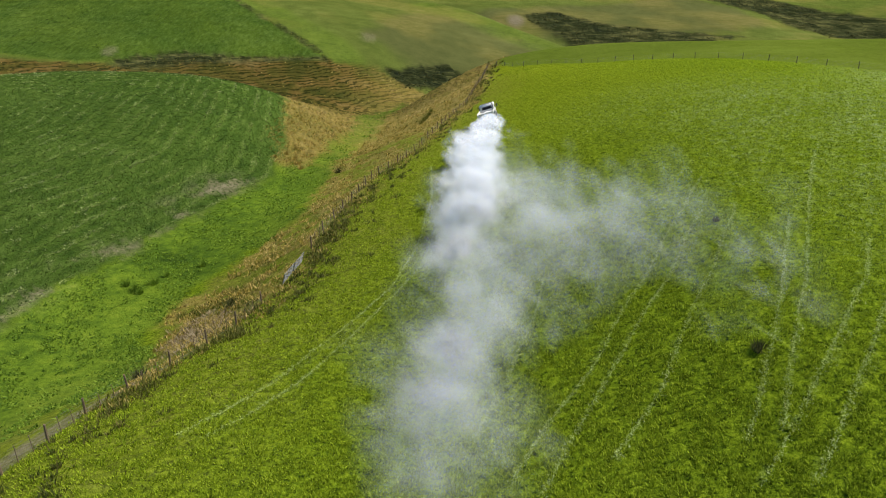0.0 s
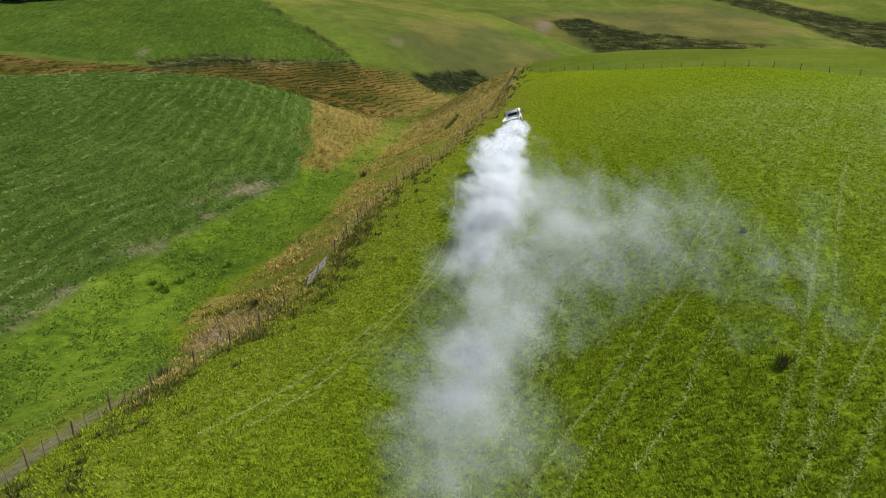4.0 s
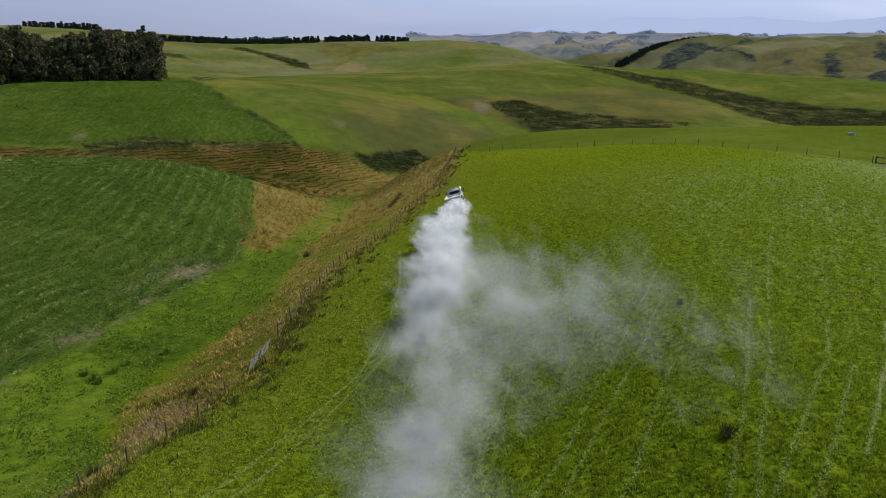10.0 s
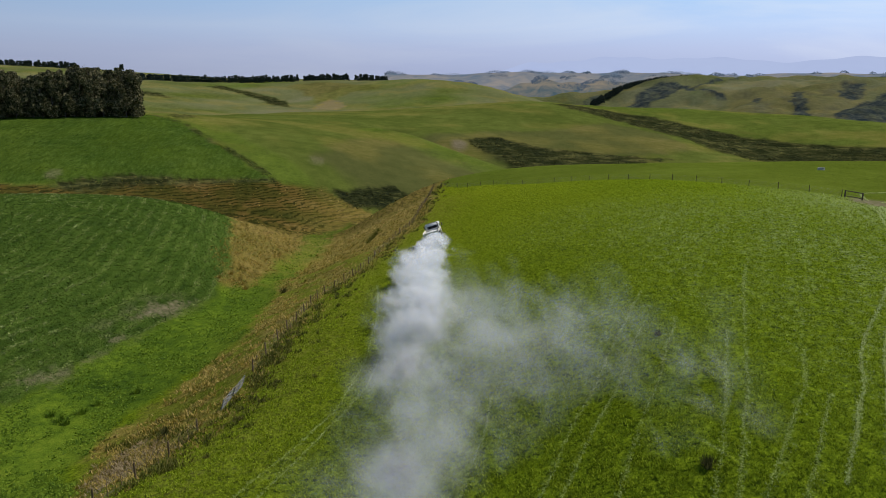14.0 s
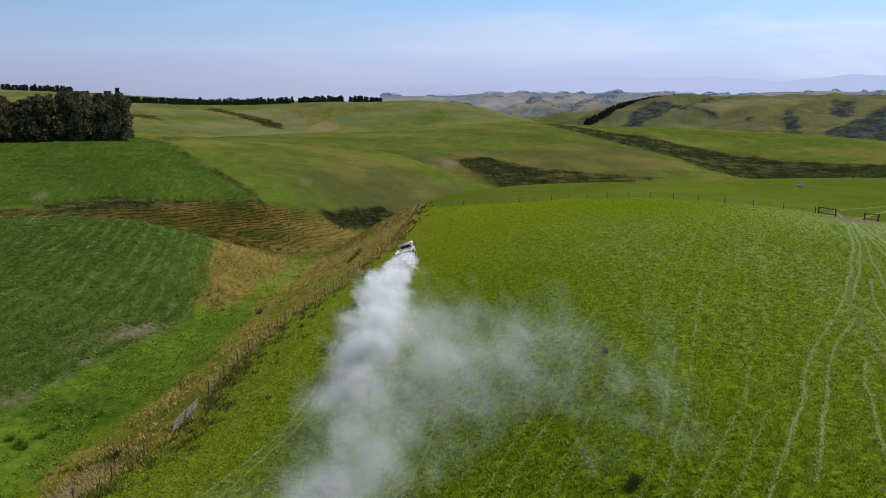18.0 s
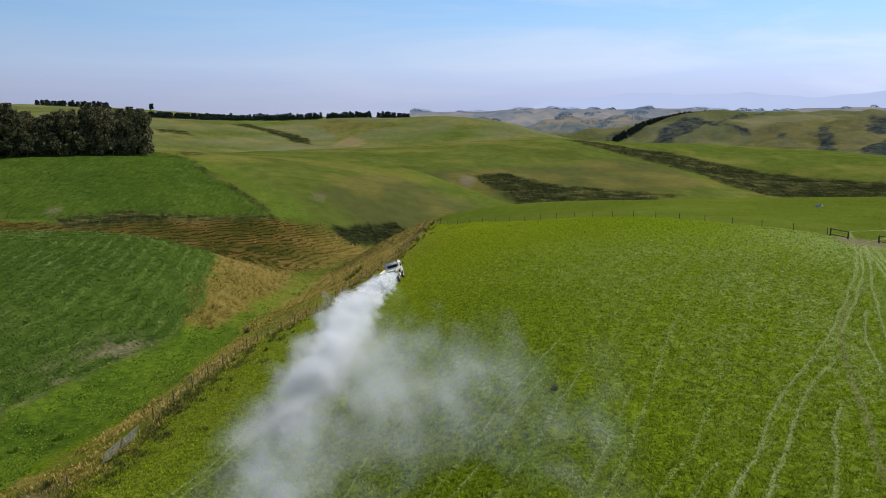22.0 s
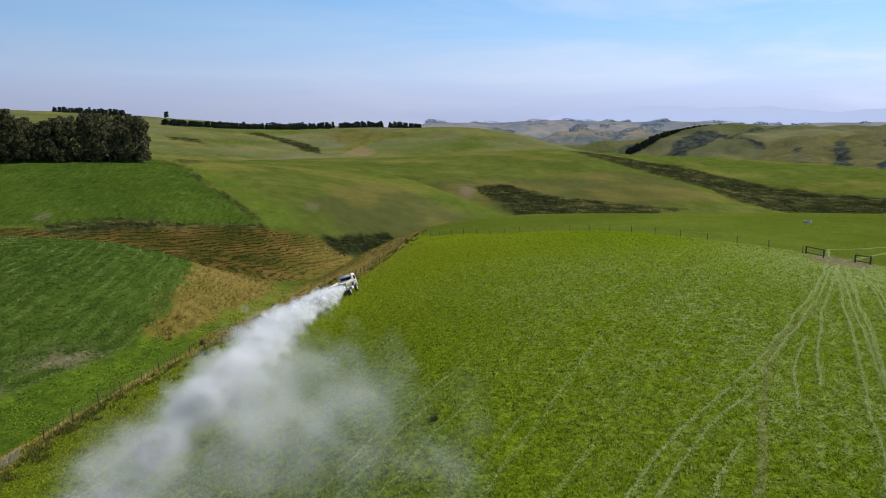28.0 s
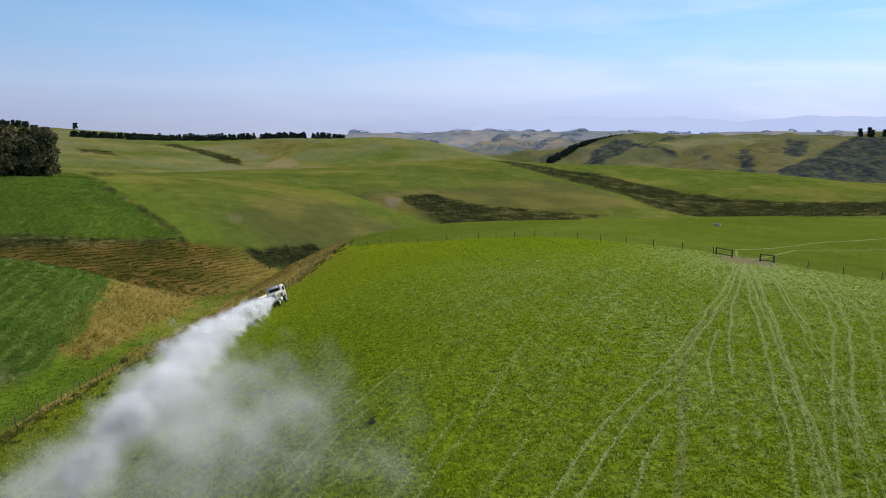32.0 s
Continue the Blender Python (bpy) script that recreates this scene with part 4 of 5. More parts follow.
def crop_share(x, y):
    d = inside(x, y, CROP_FIELD)
    return (d > 0.5) * (1 - cover("bare", x, y))


def drill_share(x, y):
    """Paler leaves in drilled rows that follow the field's edge."""
    d = inside(x, y, CROP_FIELD)
    rows = 0.5 + 0.5 * np.sin((d + 0.6 * ripple(x, y, 80, 53)) * 6.283 / 2.7)
    return (d > 0.5) * (0.01 + 0.99 * smooth(0.62, 0.95, rows) * smooth(-0.5, 0.6, ripple(x, y, 10, 87) + 0.5 * ripple(x, y, 3, 88))) * smooth(75, 25, d) * (1 - cover("bare", x, y))


gx, gy = scatter(120000, 45, 230, -48, -4, 64, crop_share)
blades("fodder_crop", gx, gy, 3, 0.09, 0.17, 2.4, MAT_CROP, "dark green leafy fodder crop in curving drilled rows", "crop", 65)
gx, gy = scatter(190000, 45, 230, -48, -4, 89, drill_share)
blades("crop_rows", gx, gy, 3, 0.12, 0.15, 2.0, MAT_CROP_PALE, "paler leaves standing in the crop's drilled rows", "crop", 90)
gx, gy = scatter(50000, 200, 360, -46, -4, 66, lambda x, y: (inside(x, y, UPPER_CROP) > 1) * 1.0 * (ripple(x, y, 9, 54) > -0.4))
blades("upper_crop", gx, gy, 2, 0.07, 0.22, 2.4, MAT_CROP, "patchy green crop on the far hillside field", "crop", 67)
gx, gy = scatter(150000, 30, 240, -48, 6, 68, lambda x, y: cover("lush", x, y) * (cover("crop", x, y) < 0.4) * smooth(-0.5, 0.5, ripple(x, y, 6, 55) + 0.5 * ripple(x, y, 1.6, 106)))
blades("lush_weeds", gx, gy, 3, 0.13, 0.19, 1.6, MAT_WEED, "bright green weeds and rank grass along the gully floor", "weeds", 69)
gx, gy = scatter(190000, 28, 290, -40, 8, 70, lambda x, y: np.clip(cover("dry", x, y) * 1.5 - 0.4, 0, 1) * smooth(-0.7, 0.3, ripple(x, y, 3.5, 56)) * np.where(y > 180, 0.1 * smooth(-0.2, 0.6, ledge_wave(x, y, heights(x, y))), 1))
blades("dry_tussock", gx, gy, 4, 0.2, 0.13, 1.0, MAT_STRAW, "dry straw-brown tussock grass on the gully banks", "grass", 71)


gx, gy = scatter(60000, 30, 70, -44, -8, 91, lambda x, y: soft(inside(x, y, DEAD_PATCH), x, y, 0.6, 0.8, 2.5, 92))
blades("dead_docks", gx, gy, 4, 0.2, 0.07, 1.2, MAT_DEAD, "dead brown seed heads standing thick on the gully lip", "weeds", 93)


def rush_share(x, y):
    d = line_distance(x - 1.6, y, GULLY_LINE)
    bank = cover("dry", x, y)
    ledge = 0.2 * (y > 180) * bank * smooth(0.2, 0.8, -ledge_wave(x, y, heights(x, y))) * smooth(-0.5, 0.5, ripple(x, y, 14, 39))
    # along the bank top and undercut, dark blades stand in for shade
    lips = smooth(2.6, 0.8, np.minimum(np.minimum(line_distance(x, y, BANK_TOP), 2.5 * line_distance(x, y, UNDERCUT)), 1.4 * line_distance(x, y, FIELD_EDGE) + 0.8 * ripple(x, y, 6, 47)))
    return np.maximum(np.maximum(lips, ledge), np.maximum(smooth(3.2, 0.4, d) * smooth(0.0, 0.5, ripple(x, y, 6, 57)), 0.3 * (y < 180) * np.clip(bank * 2 - 0.9, 0, 1) * smooth(0.1, 0.6, ripple(x, y, 5, 58))))


gx, gy = scatter(90000, 26, 300, -44, 8, 72, rush_share)
blades("dark_rushes", gx, gy, 5, 0.32, 0.08, 0.8, MAT_RUSH, "dark rushes and seeding docks by the fence and banks", "rushes", 73)


def fence_weeds(count, seed):
    """Docks and rank grass in clumps on the paddock side of the gully fence."""
    wg = np.random.RandomState(seed)
    line = np.array(along(GULLY_LINE, 0.1))
    mid = line[wg.randint(0, len(line), count)]
    mid = mid + np.stack((np.abs(wg.normal(0.4, 2.2, count)) + 0.25, wg.normal(0, 0.3, count)), -1)
    keep = (smooth(-0.5, 0.4, ripple(mid[:, 0], mid[:, 1], 5, 101)) * smooth(110, 50, mid[:, 1]) > wg.rand(count) - 0.1) & (mid[:, 1] > 15)
    mid = mid[keep]
    n = wg.randint(6, 22, len(mid))
    at = np.repeat(mid, n, 0) + wg.normal(0, 1, (n.sum(), 2)) * np.repeat(wg.uniform(0.08, 0.3, len(mid)), n)[:, None]
    blades("fence_weeds", at[:, 0], at[:, 1], 3, 0.24, 0.085, 0.8, MAT_DOCK, "olive and brown docks in clumps beside the gully fence", "weeds", seed + 1)


fence_weeds(1500, 102)


def scrub_share(x, y):
    return np.clip(cover("scrub", x, y) * 1.2, 0, 1) * smooth(-0.5, 0.4, ripple(x, y, 12, 59))


gx, gy = scatter(110000, 230, 1700, -12, 46, 74, scrub_share)
blades("gorse_scrub", gx, gy, 4, 0.2, 0.24, 0.8, MAT_SCRUB, "dark low scrub on the steep sides of the hollows", "scrub", 75)


# ---- fences ----
def tube(name, pts, radius, material, parent=None, label="", sides=5):
    """A thin bar or wire through the points."""
    bm = bmesh.new()
    rings = []
    for i, p in enumerate(pts):
        d = (Vector(pts[min(i + 1, len(pts) - 1)]) - Vector(pts[max(i - 1, 0)])).normalized()
        u = d.orthogonal().normalized() if abs(d.z) > 0.9 else d.cross(Vector((0, 0, 1))).normalized()
        w = d.cross(u)
        rings.append([bm.verts.new(Vector(p) + radius * (u * math.cos(6.283 * k / sides) + w * math.sin(6.283 * k / sides))) for k in range(sides)])
    for a, b in zip(rings[:-1], rings[1:]):
        for k in range(sides):
            bm.faces.new((a[k], a[(k + 1) % sides], b[(k + 1) % sides], b[k]))
    bm.faces.new(rings[0][::-1])
    bm.faces.new(rings[-1])
    bmesh.ops.recalc_face_normals(bm, faces=bm.faces)
    return part(name, bm, material, parent, label)


def box(bm, c, size, bevel=0.0, turn=None):
    r = bmesh.ops.create_cube(bm, size=1.0)
    m = Matrix.Translation(c) @ (turn or Matrix()) @ Matrix.Diagonal((*size, 1))
    bmesh.ops.transform(bm, matrix=m, verts=r["verts"])
    if bevel:
        edges = {e for v in r["verts"] for e in v.link_edges}
        bmesh.ops.bevel(bm, geom=list(edges), offset=bevel, segments=1, affect="EDGES")
    return bm


def prism(outline, y0, y1, bevel=0.0):
    """A solid with its outline in x and z, from y0 to y1."""
    bm = bmesh.new()
    a, b = [bm.verts.new((x, y0, z)) for x, z in outline], [bm.verts.new((x, y1, z)) for x, z in outline]
    bm.faces.new(a)
    bm.faces.new(b[::-1])
    n = len(outline)
    for i in range(n):
        bm.faces.new((a[i], b[i], b[(i + 1) % n], a[(i + 1) % n]))
    bmesh.ops.recalc_face_normals(bm, faces=bm.faces)
    if bevel:
        bmesh.ops.bevel(bm, geom=list(bm.edges), offset=bevel, segments=2, affect="EDGES")
    return bm


def cylinder(bm, c, r, depth, axis="Z", seg=16, r2=None):
    q = bmesh.ops.create_cone(bm, cap_ends=True, segments=seg, radius1=r, radius2=r if r2 is None else r2, depth=depth)
    turn = {"Z": Matrix(), "X": Matrix.Rotation(math.pi / 2, 4, "Y"), "Y": Matrix.Rotation(math.pi / 2, 4, "X")}[axis]
    bmesh.ops.transform(bm, matrix=Matrix.Translation(c) @ turn, verts=q["verts"])
    return bm


def post_mesh(name, tall, r, material):
    """A split post: tapered, leaning grain, sloping top."""
    bm = bmesh.new()
    cylinder(bm, (0, 0, tall / 2 - 0.2), r * 1.1, tall + 0.4, "Z", 7, r * 0.9)
    for v in bm.verts:
        v.co.x += 0.15 * r * math.sin(9 * v.co.y / r + v.co.z)
        if v.co.z > tall * 0.8:
            v.co.z += 0.35 * v.co.x
    me = bpy.data.meshes.new(name)
    bm.to_mesh(me)
    bm.free()
    me.materials.append(material)
    return me


POST = post_mesh("post", 1.2, 0.07, MAT_POST)
DARK_POST = post_mesh("dark_post", 1.15, 0.06, MAT_DARKWOOD)
BATTEN = post_mesh("batten", 1.0, 0.022, MAT_POST)


def fence(name, pts, step, mesh, battens, label, skip=None, lines=5):
    root = tagged(new(name), label, "fence")
    g = random.Random(7)
    x0, y0 = pts[0]
    root.location = (x0, y0, height(x0, y0))
    tops = []
    places = along(pts, step)
    for i, (x, y) in enumerate(places):
        if skip and skip(x, y):
            tops.append(None)
            continue
        ob = new("post", mesh)
        ob.parent = root
        z = height(x, y)
        ob.location = Vector((x, y, z)) - root.location
        ob.rotation_euler = (g.uniform(-0.06, 0.06), g.uniform(-0.06, 0.06), g.uniform(0, 3))
        ob.scale = (1, 1, g.uniform(0.92, 1.12))
        tops.append((x, y, z))
    if battens:
        for a, b in zip(tops[:-1], tops[1:]):
            if a and b:
                for k in range(1, battens + 1):
                    f = k / (battens + 1)
                    x, y = a[0] + (b[0] - a[0]) * f, a[1] + (b[1] - a[1]) * f
                    ob = new("batten", BATTEN)
                    ob.parent = root
                    ob.location = Vector((x, y, height(x, y) + 0.06)) - root.location
                    ob.rotation_euler = (g.uniform(-0.05, 0.05), g.uniform(-0.05, 0.05), g.uniform(0, 3))
    for k in range(lines):
        run = []
        for p in tops + [None]:
            if p:
                run.append(Vector((p[0], p[1], p[2] + 0.2 + 0.22 * k)) - root.location)
            elif len(run) > 1:
                tube("wire", run, 0.004, MAT_WIRE, root, sides=3)
                run = []
            else:
                run = []
    return root


GATE_A, GATE_B = (-14.35, 52.7), (-13.6, 57.4)
fence("gully_fence", GULLY_LINE, 3.6, POST, 2, "weathered wooden post and wire fence along the gully edge", lambda x, y: 52.4 < y < 57.6)
fence("crest_fence", CREST_LINE, 5.2, DARK_POST, 0, "dark wooden post and wire fence over the paddock crest")
fence("side_fence", EAST_LINE, 5.2, DARK_POST, 0, "dark wooden post and wire fence past the gateway")


def farm_gate(a, b):
    """Two light hurdles tied together, leaning on the fence line."""
    root = tagged(new("farm_gate"), "dull aluminium farm gate leaning in the gully fence", "gate")
    pa, pb = Vector((*a, height(*a) + 0.05)), Vector((*b, height(*b) + 0.05))
    root.location = pa
    run = pb - pa
    side = Vector((run.y, -run.x, 0)).normalized()
    up = (Vector((0, 0, 1)) * 0.95 + side * 0.3) * 1.05
    half = run * 0.5
    for s in (0, 1):
        o = half * s + side * 0.06 * s
        p = lambda u, v: o + half * u * 0.98 + up * v
        for u in (0.02, 0.5, 1.0):
            tube("upright", [p(u, 0), p(u, 1)], 0.03, MAT_ALU, root)
        for k in range(6):
            v = 0.02 + 0.96 * (k / 5) ** 1.15
            tube("rail", [p(0, v), p(0.5, v - 0.015), p(1, v)], 0.026, MAT_ALU, root)
    return root


farm_gate(GATE_A, GATE_B)


def stay(a, b, tall=1.25):
    """A strainer assembly: two stout posts, a top rail and a lower rail."""
    root = tagged(new("gateway_stay"), "dark timber strainer posts with a top rail by the gateway", "fence", "gateway stays")
    pa, pb = Vector((*a, height(*a))), Vector((*b, height(*b)))
    root.location = pa
    for p in (pa, pb):
        bm = bmesh.new()
        cylinder(bm, (0, 0, tall / 2 - 0.2), 0.13, tall + 0.4, "Z", 9, 0.115)
        ob = part("strainer_post", bm, MAT_DARKWOOD, root)
        ob.location = p - pa
    d = pb - pa
    for z in (tall - 0.12, 0.25):
        tube("rail", [Vector((0, 0, z)), d * 0.5 + Vector((0, 0, z + 0.01)), d + Vector((0, 0, z))], 0.075, MAT_DARKWOOD, root, sides=7)
    tube("brace_wire", [Vector((0, 0, 0.15)), d + Vector((0, 0, tall - 0.2))], 0.01, MAT_WIRE, root, sides=3)
    return root


stay((77.0, 110.8), (78.2, 108.0))
stay((81.4, 105.3), (83.0, 104.2))


# ---- lime spreader truck ----
def slope_pose(x, y, heading):
    """A pose on the ground, x axis along the heading."""
    f2 = Vector((*heading, 0)).normalized()
    e = 1.5
    h = lambda d: height(x + d.x, y + d.y)
    s2 = Vector((-f2.y, f2.x, 0))
    f = Vector((f2.x, f2.y, (h(f2 * e) - h(-f2 * e)) / (2 * e))).normalized()
    l = Vector((s2.x, s2.y, (h(s2 * e) - h(-s2 * e)) / (2 * e))).normalized()
    u = f.cross(l).normalized()
    l = u.cross(f)
    m = Matrix((f, l, u)).transposed().to_4x4()
    return Matrix.Translation((x, y, height(x, y))) @ m


def wheel(root, x, y, wide):
    bm = bmesh.new()
    s = 1 if y > 0 else -1
    prof = [(0.30, -0.5), (0.46, -0.5), (0.53, -0.36), (0.55, 0.0), (0.53, 0.36), (0.46, 0.5), (0.30, 0.5)]
    n = 26
    rings = []
    for k in range(n):
        a = 6.283 * k / n
        rr = 0.012 if k % 2 else 0.0
        rings.append([bm.verts.new((r * math.cos(a) + (rr * math.cos(a) if r > 0.5 else 0), w * wide, r * math.sin(a) + (rr * math.sin(a) if r > 0.5 else 0))) for r, w in prof])
    for a, b in zip(rings, rings[1:] + rings[:1]):
        for i in range(len(prof)):
            j = (i + 1) % len(prof)
            bm.faces.new((a[i], b[i], b[j], a[j]))
    bmesh.ops.recalc_face_normals(bm, faces=bm.faces)
    hub = new("wheel")
    hub.parent = root
    hub.location = (x, y, 0.55)
    part("tyre", bm, MAT_TYRE, hub)
    bm = bmesh.new()
    cylinder(bm, (0, s * wide * 0.22, 0), 0.31, wide * 0.4, "Y", 20)
    cylinder(bm, (0, s * wide * 0.44, 0), 0.12, 0.10, "Y", 12)
    for k in range(8):
        a = 6.283 * k / 8
        cylinder(bm, (0.2 * math.cos(a), s * wide * 0.44, 0.2 * math.sin(a)), 0.025, 0.05, "Y", 6)
    part("rim", bm, MAT_WHITE, hub, "dusty white steel rim")
    return hub


def truck(m):
    root = tagged(new("spreader_truck"), "white four-wheel lime spreader truck with an open hopper on the slope", "truck")
    # frame and running gear
    bm = bmesh.new()
    for y in (-0.42, 0.42):
        box(bm, (-0.2, y, 0.86), (6.0, 0.09, 0.22), 0.01)
    for x in (-2.6, -1.5, -0.4, 0.6, 1.6, 2.5):
        box(bm, (x, 0, 0.86), (0.1, 0.8, 0.16))
    part("chassis", bm, MAT_STEEL, root)
    for x, n in ((2.0, "front_axle"), (-1.55, "rear_axle")):
        bm = bmesh.new()
        cylinder(bm, (x, 0, 0.55), 0.1, 1.9, "Y", 10)
        box(bm, (x, 0, 0.55), (0.34, 0.4, 0.34), 0.06)
        for y in (-0.42, 0.42):
            box(bm, (x, y, 0.7), (1.1, 0.09, 0.07), 0.01)
        part(n, bm, MAT_STEEL, root)
    for x in (2.0, -1.55):
        for y in (-1.02, 1.02):
            wheel(root, x, y, 0.34 if x > 0 else 0.42)
    # cab
    cab = part("cab", prism([(1.25, 0.95), (1.25, 2.55), (1.42, 2.72), (2.55, 2.74), (2.78, 2.6), (2.98, 1.7), (3.0, 0.72), (2.62, 0.72), (2.58, 0.98), (2.4, 1.17), (2.0, 1.24), (1.6, 1.17), (1.44, 0.98)], -1.12, 1.12, 0.05), MAT_WHITE, root, "dusty white tilt cab", True)
    bm = bmesh.new()
    box(bm, (1.243, 0, 2.1), (0.03, 1.55, 0.62), 0.01)
    part("rear_window", bm, MAT_GLASS, cab, "dark rear cab window")
    for y in (-0.62, 0.0, 0.62):
        bm = box(bmesh.new(), (1.215, y, 2.1), (0.03, 0.05, 0.74), 0.008)
        part("window_bar", bm, MAT_STEEL, cab)
    part("windscreen", prism([(2.80, 2.5), (2.96, 1.78), (2.985, 1.78), (2.825, 2.5)], -0.98, 0.98), MAT_GLASS, cab, "dark windscreen")
    for s in (-1, 1):
        part("door", prism([(1.62, 1.28), (1.62, 2.5), (2.5, 2.5), (2.7, 1.75), (2.72, 1.05), (2.42, 1.24), (2.0, 1.3)], s * 1.118, s * 1.135), MAT_WHITE, cab)
        part("door_window", prism([(1.72, 1.82), (1.72, 2.42), (2.44, 2.42), (2.62, 1.82)], s * 1.134, s * 1.145), MAT_GLASS, cab, "dark side window")
        bm = box(bmesh.new(), (1.8, s * 1.15, 1.62), (0.16, 0.03, 0.04), 0.006)
        part("door_handle", bm, MAT_STEEL, cab)
        bm = box(bmesh.new(), (2.2, s * 1.139, 1.48), (0.8, 0.012, 0.14), 0.003)
        part("stripe", bm, MAT_RED, cab, "faded red stripe")
        tube("mirror_arm", [(2.72, s * 1.1, 2.42), (2.8, s * 1.38, 2.36), (2.8, s * 1.38, 1.85), (2.78, s * 1.12, 1.8)], 0.018, MAT_STEEL, cab)
        bm = box(bmesh.new(), (2.8, s * 1.4, 2.1), (0.06, 0.2, 0.42), 0.02)
        part("mirror", bm, MAT_STEEL, cab, "black wing mirror")
        bm = box(bmesh.new(), (3.02, s * 0.82, 0.98), (0.05, 0.28, 0.18), 0.02)
        part("headlight", bm, MAT_ALU, cab)
        bm = bmesh.new()
        for k in range(2):
            box(bm, (1.52 + 0.0 * k, s * 1.02, 0.58 + 0.24 * k), (0.4, 0.2, 0.04), 0.008)
        part("cab_step", bm, MAT_STEEL, cab)
    bm = box(bmesh.new(), (2.0, 0, 2.755), (1.0, 1.6, 0.04), 0.015)
    part("roof_panel", bm, MAT_ALU, cab, "grey dusty roof panel")
    bm = box(bmesh.new(), (3.03, 0, 0.66), (0.16, 2.26, 0.26), 0.04)
    part("front_bumper", bm, MAT_STEEL, root)
    bm = bmesh.new()
    cylinder(bm, (1.05, -0.95, 1.85), 0.07, 1.9, "Z", 12)
    cylinder(bm, (1.05, -0.95, 1.5), 0.12, 0.8, "Z", 12)
    part("exhaust_stack", bm, MAT_STEEL, root)
    # hopper: sloping sides, upright top boards, load
    def skin(name, a, b, c, d, thick, material, label=""):
        q = bmesh.new()
        n = (Vector(b) - Vector(a)).cross(Vector(d) - Vector(a)).normalized() * thick
        lo = [q.verts.new(Vector(p)) for p in (a, b, c, d)]
        hi = [q.verts.new(Vector(p) + n) for p in (a, b, c, d)]
        q.faces.new(lo[::-1])
        q.faces.new(hi)
        for i in range(4):
            j = (i + 1) % 4
            q.faces.new((lo[i], lo[j], hi[j], hi[i]))
        bmesh.ops.recalc_face_normals(q, faces=q.faces)
        return part(name, q, material, hopper, label)
    hopper = new("hopper")
    hopper.parent = root
    for s in (-1, 1):
        skin("side_slope", (-2.75, s * 0.42, 1.02), (1.0, s * 0.42, 1.02), (1.0, s * 1.2, 1.75), (-2.75, s * 1.2, 1.75), 0.05, MAT_CREAM)
        skin("side_board", (-2.75, s * 1.2, 1.75), (1.0, s * 1.2, 1.75), (1.0, s * 1.22, 2.02), (-2.75, s * 1.22, 2.02), 0.05, MAT_WHITE)
        bm = box(bmesh.new(), (-0.87, s * 1.235, 2.04), (3.8, 0.1, 0.08), 0.015)
        part("top_rim", bm, MAT_YELLOW if s > 0 else MAT_CREAM, hopper, "pale yellow top rim" if s > 0 else "")
        for x in (-2.2, -1.2, -0.2, 0.7):
            bm = prism([(x - 0.04, 1.05), (x + 0.04, 1.05), (x + 0.04, 2.0), (x - 0.04, 2.0)], s * 1.26, s * 1.31)
            for v in bm.verts:
                if v.co.z < 1.2:
                    v.co.y -= s * 0.62
            part("rib", bm, MAT_CREAM, hopper)
        part("mudguard", prism([(-2.3, 0.85), (-2.2, 1.1), (-1.95, 1.24), (-1.15, 1.24), (-0.9, 1.1), (-0.8, 0.85), (-0.84, 0.85), (-0.94, 1.07), (-1.17, 1.2), (-1.93, 1.2), (-2.16, 1.07), (-2.26, 0.85)], s * 0.8, s * 1.28), MAT_WHITE, root)
    skin("front_board", (1.0, -1.2, 1.0), (1.0, 1.2, 1.0), (1.0, 1.22, 2.0), (1.0, -1.22, 2.0), 0.05, MAT_WHITE)
    skin("tailgate", (-2.75, -1.2, 1.25), (-2.75, 1.2, 1.25), (-2.75, 1.22, 1.94), (-2.75, -1.22, 1.94), -0.05, MAT_CREAM, "grey dusty tailgate")
    skin("rear_slope", (-2.75, -0.42, 0.98), (-2.75, 0.42, 0.98), (-2.75, 1.15, 1.28), (-2.75, -1.15, 1.28), -0.04, MAT_STEEL)
    bm = bmesh.new()
    nx, ny = 16, 10
    vs = [[bm.verts.new((-2.68 + 3.6 * i / nx, -1.12 + 2.24 * j / ny, 1.6 + 0.28 * math.sin(math.pi * i / nx) * math.sin(math.pi * j / ny) + 0.07 * math.sin(3.1 * i + 2.3 * j) + 0.05 * math.sin(7 * i - 3 * j))) for j in range(ny + 1)] for i in range(nx + 1)]
    for i in range(nx):
        for j in range(ny):
            bm.faces.new((vs[i][j], vs[i + 1][j], vs[i + 1][j + 1], vs[i][j + 1]))
    part("lime_load", bm, MAT_LIME, hopper, "heap of white lime", True)
    # spreading gear
    for y in (-0.45, 0.45):
        bm = bmesh.new()
        cylinder(bm, (-3.05, y, 0.66), 0.36, 0.04, "Z", 18)
        for k in range(4):
            box(bm, (-3.05 + 0.18 * math.cos(1.57 * k), y + 0.18 * math.sin(1.57 * k), 0.71), (0.3, 0.02, 0.08), 0, Matrix.Rotation(1.57 * k, 4, "Z"))
        cylinder(bm, (-3.05, y, 0.8), 0.05, 0.3, "Z", 8)
        part("spinner_disc", bm, MAT_STEEL, root)
    bm = box(bmesh.new(), (-2.95, 0, 0.98), (0.35, 1.5, 0.12), 0.02)
    part("chute", bm, MAT_STEEL, root)
    for s in (-1, 1):
        bm = box(bmesh.new(), (-2.86, s * 1.0, 1.08), (0.06, 0.26, 0.12), 0.015)
        part("tail_lamp", bm, MAT_LAMP, root, "red tail lamp")
        bm = bmesh.new()
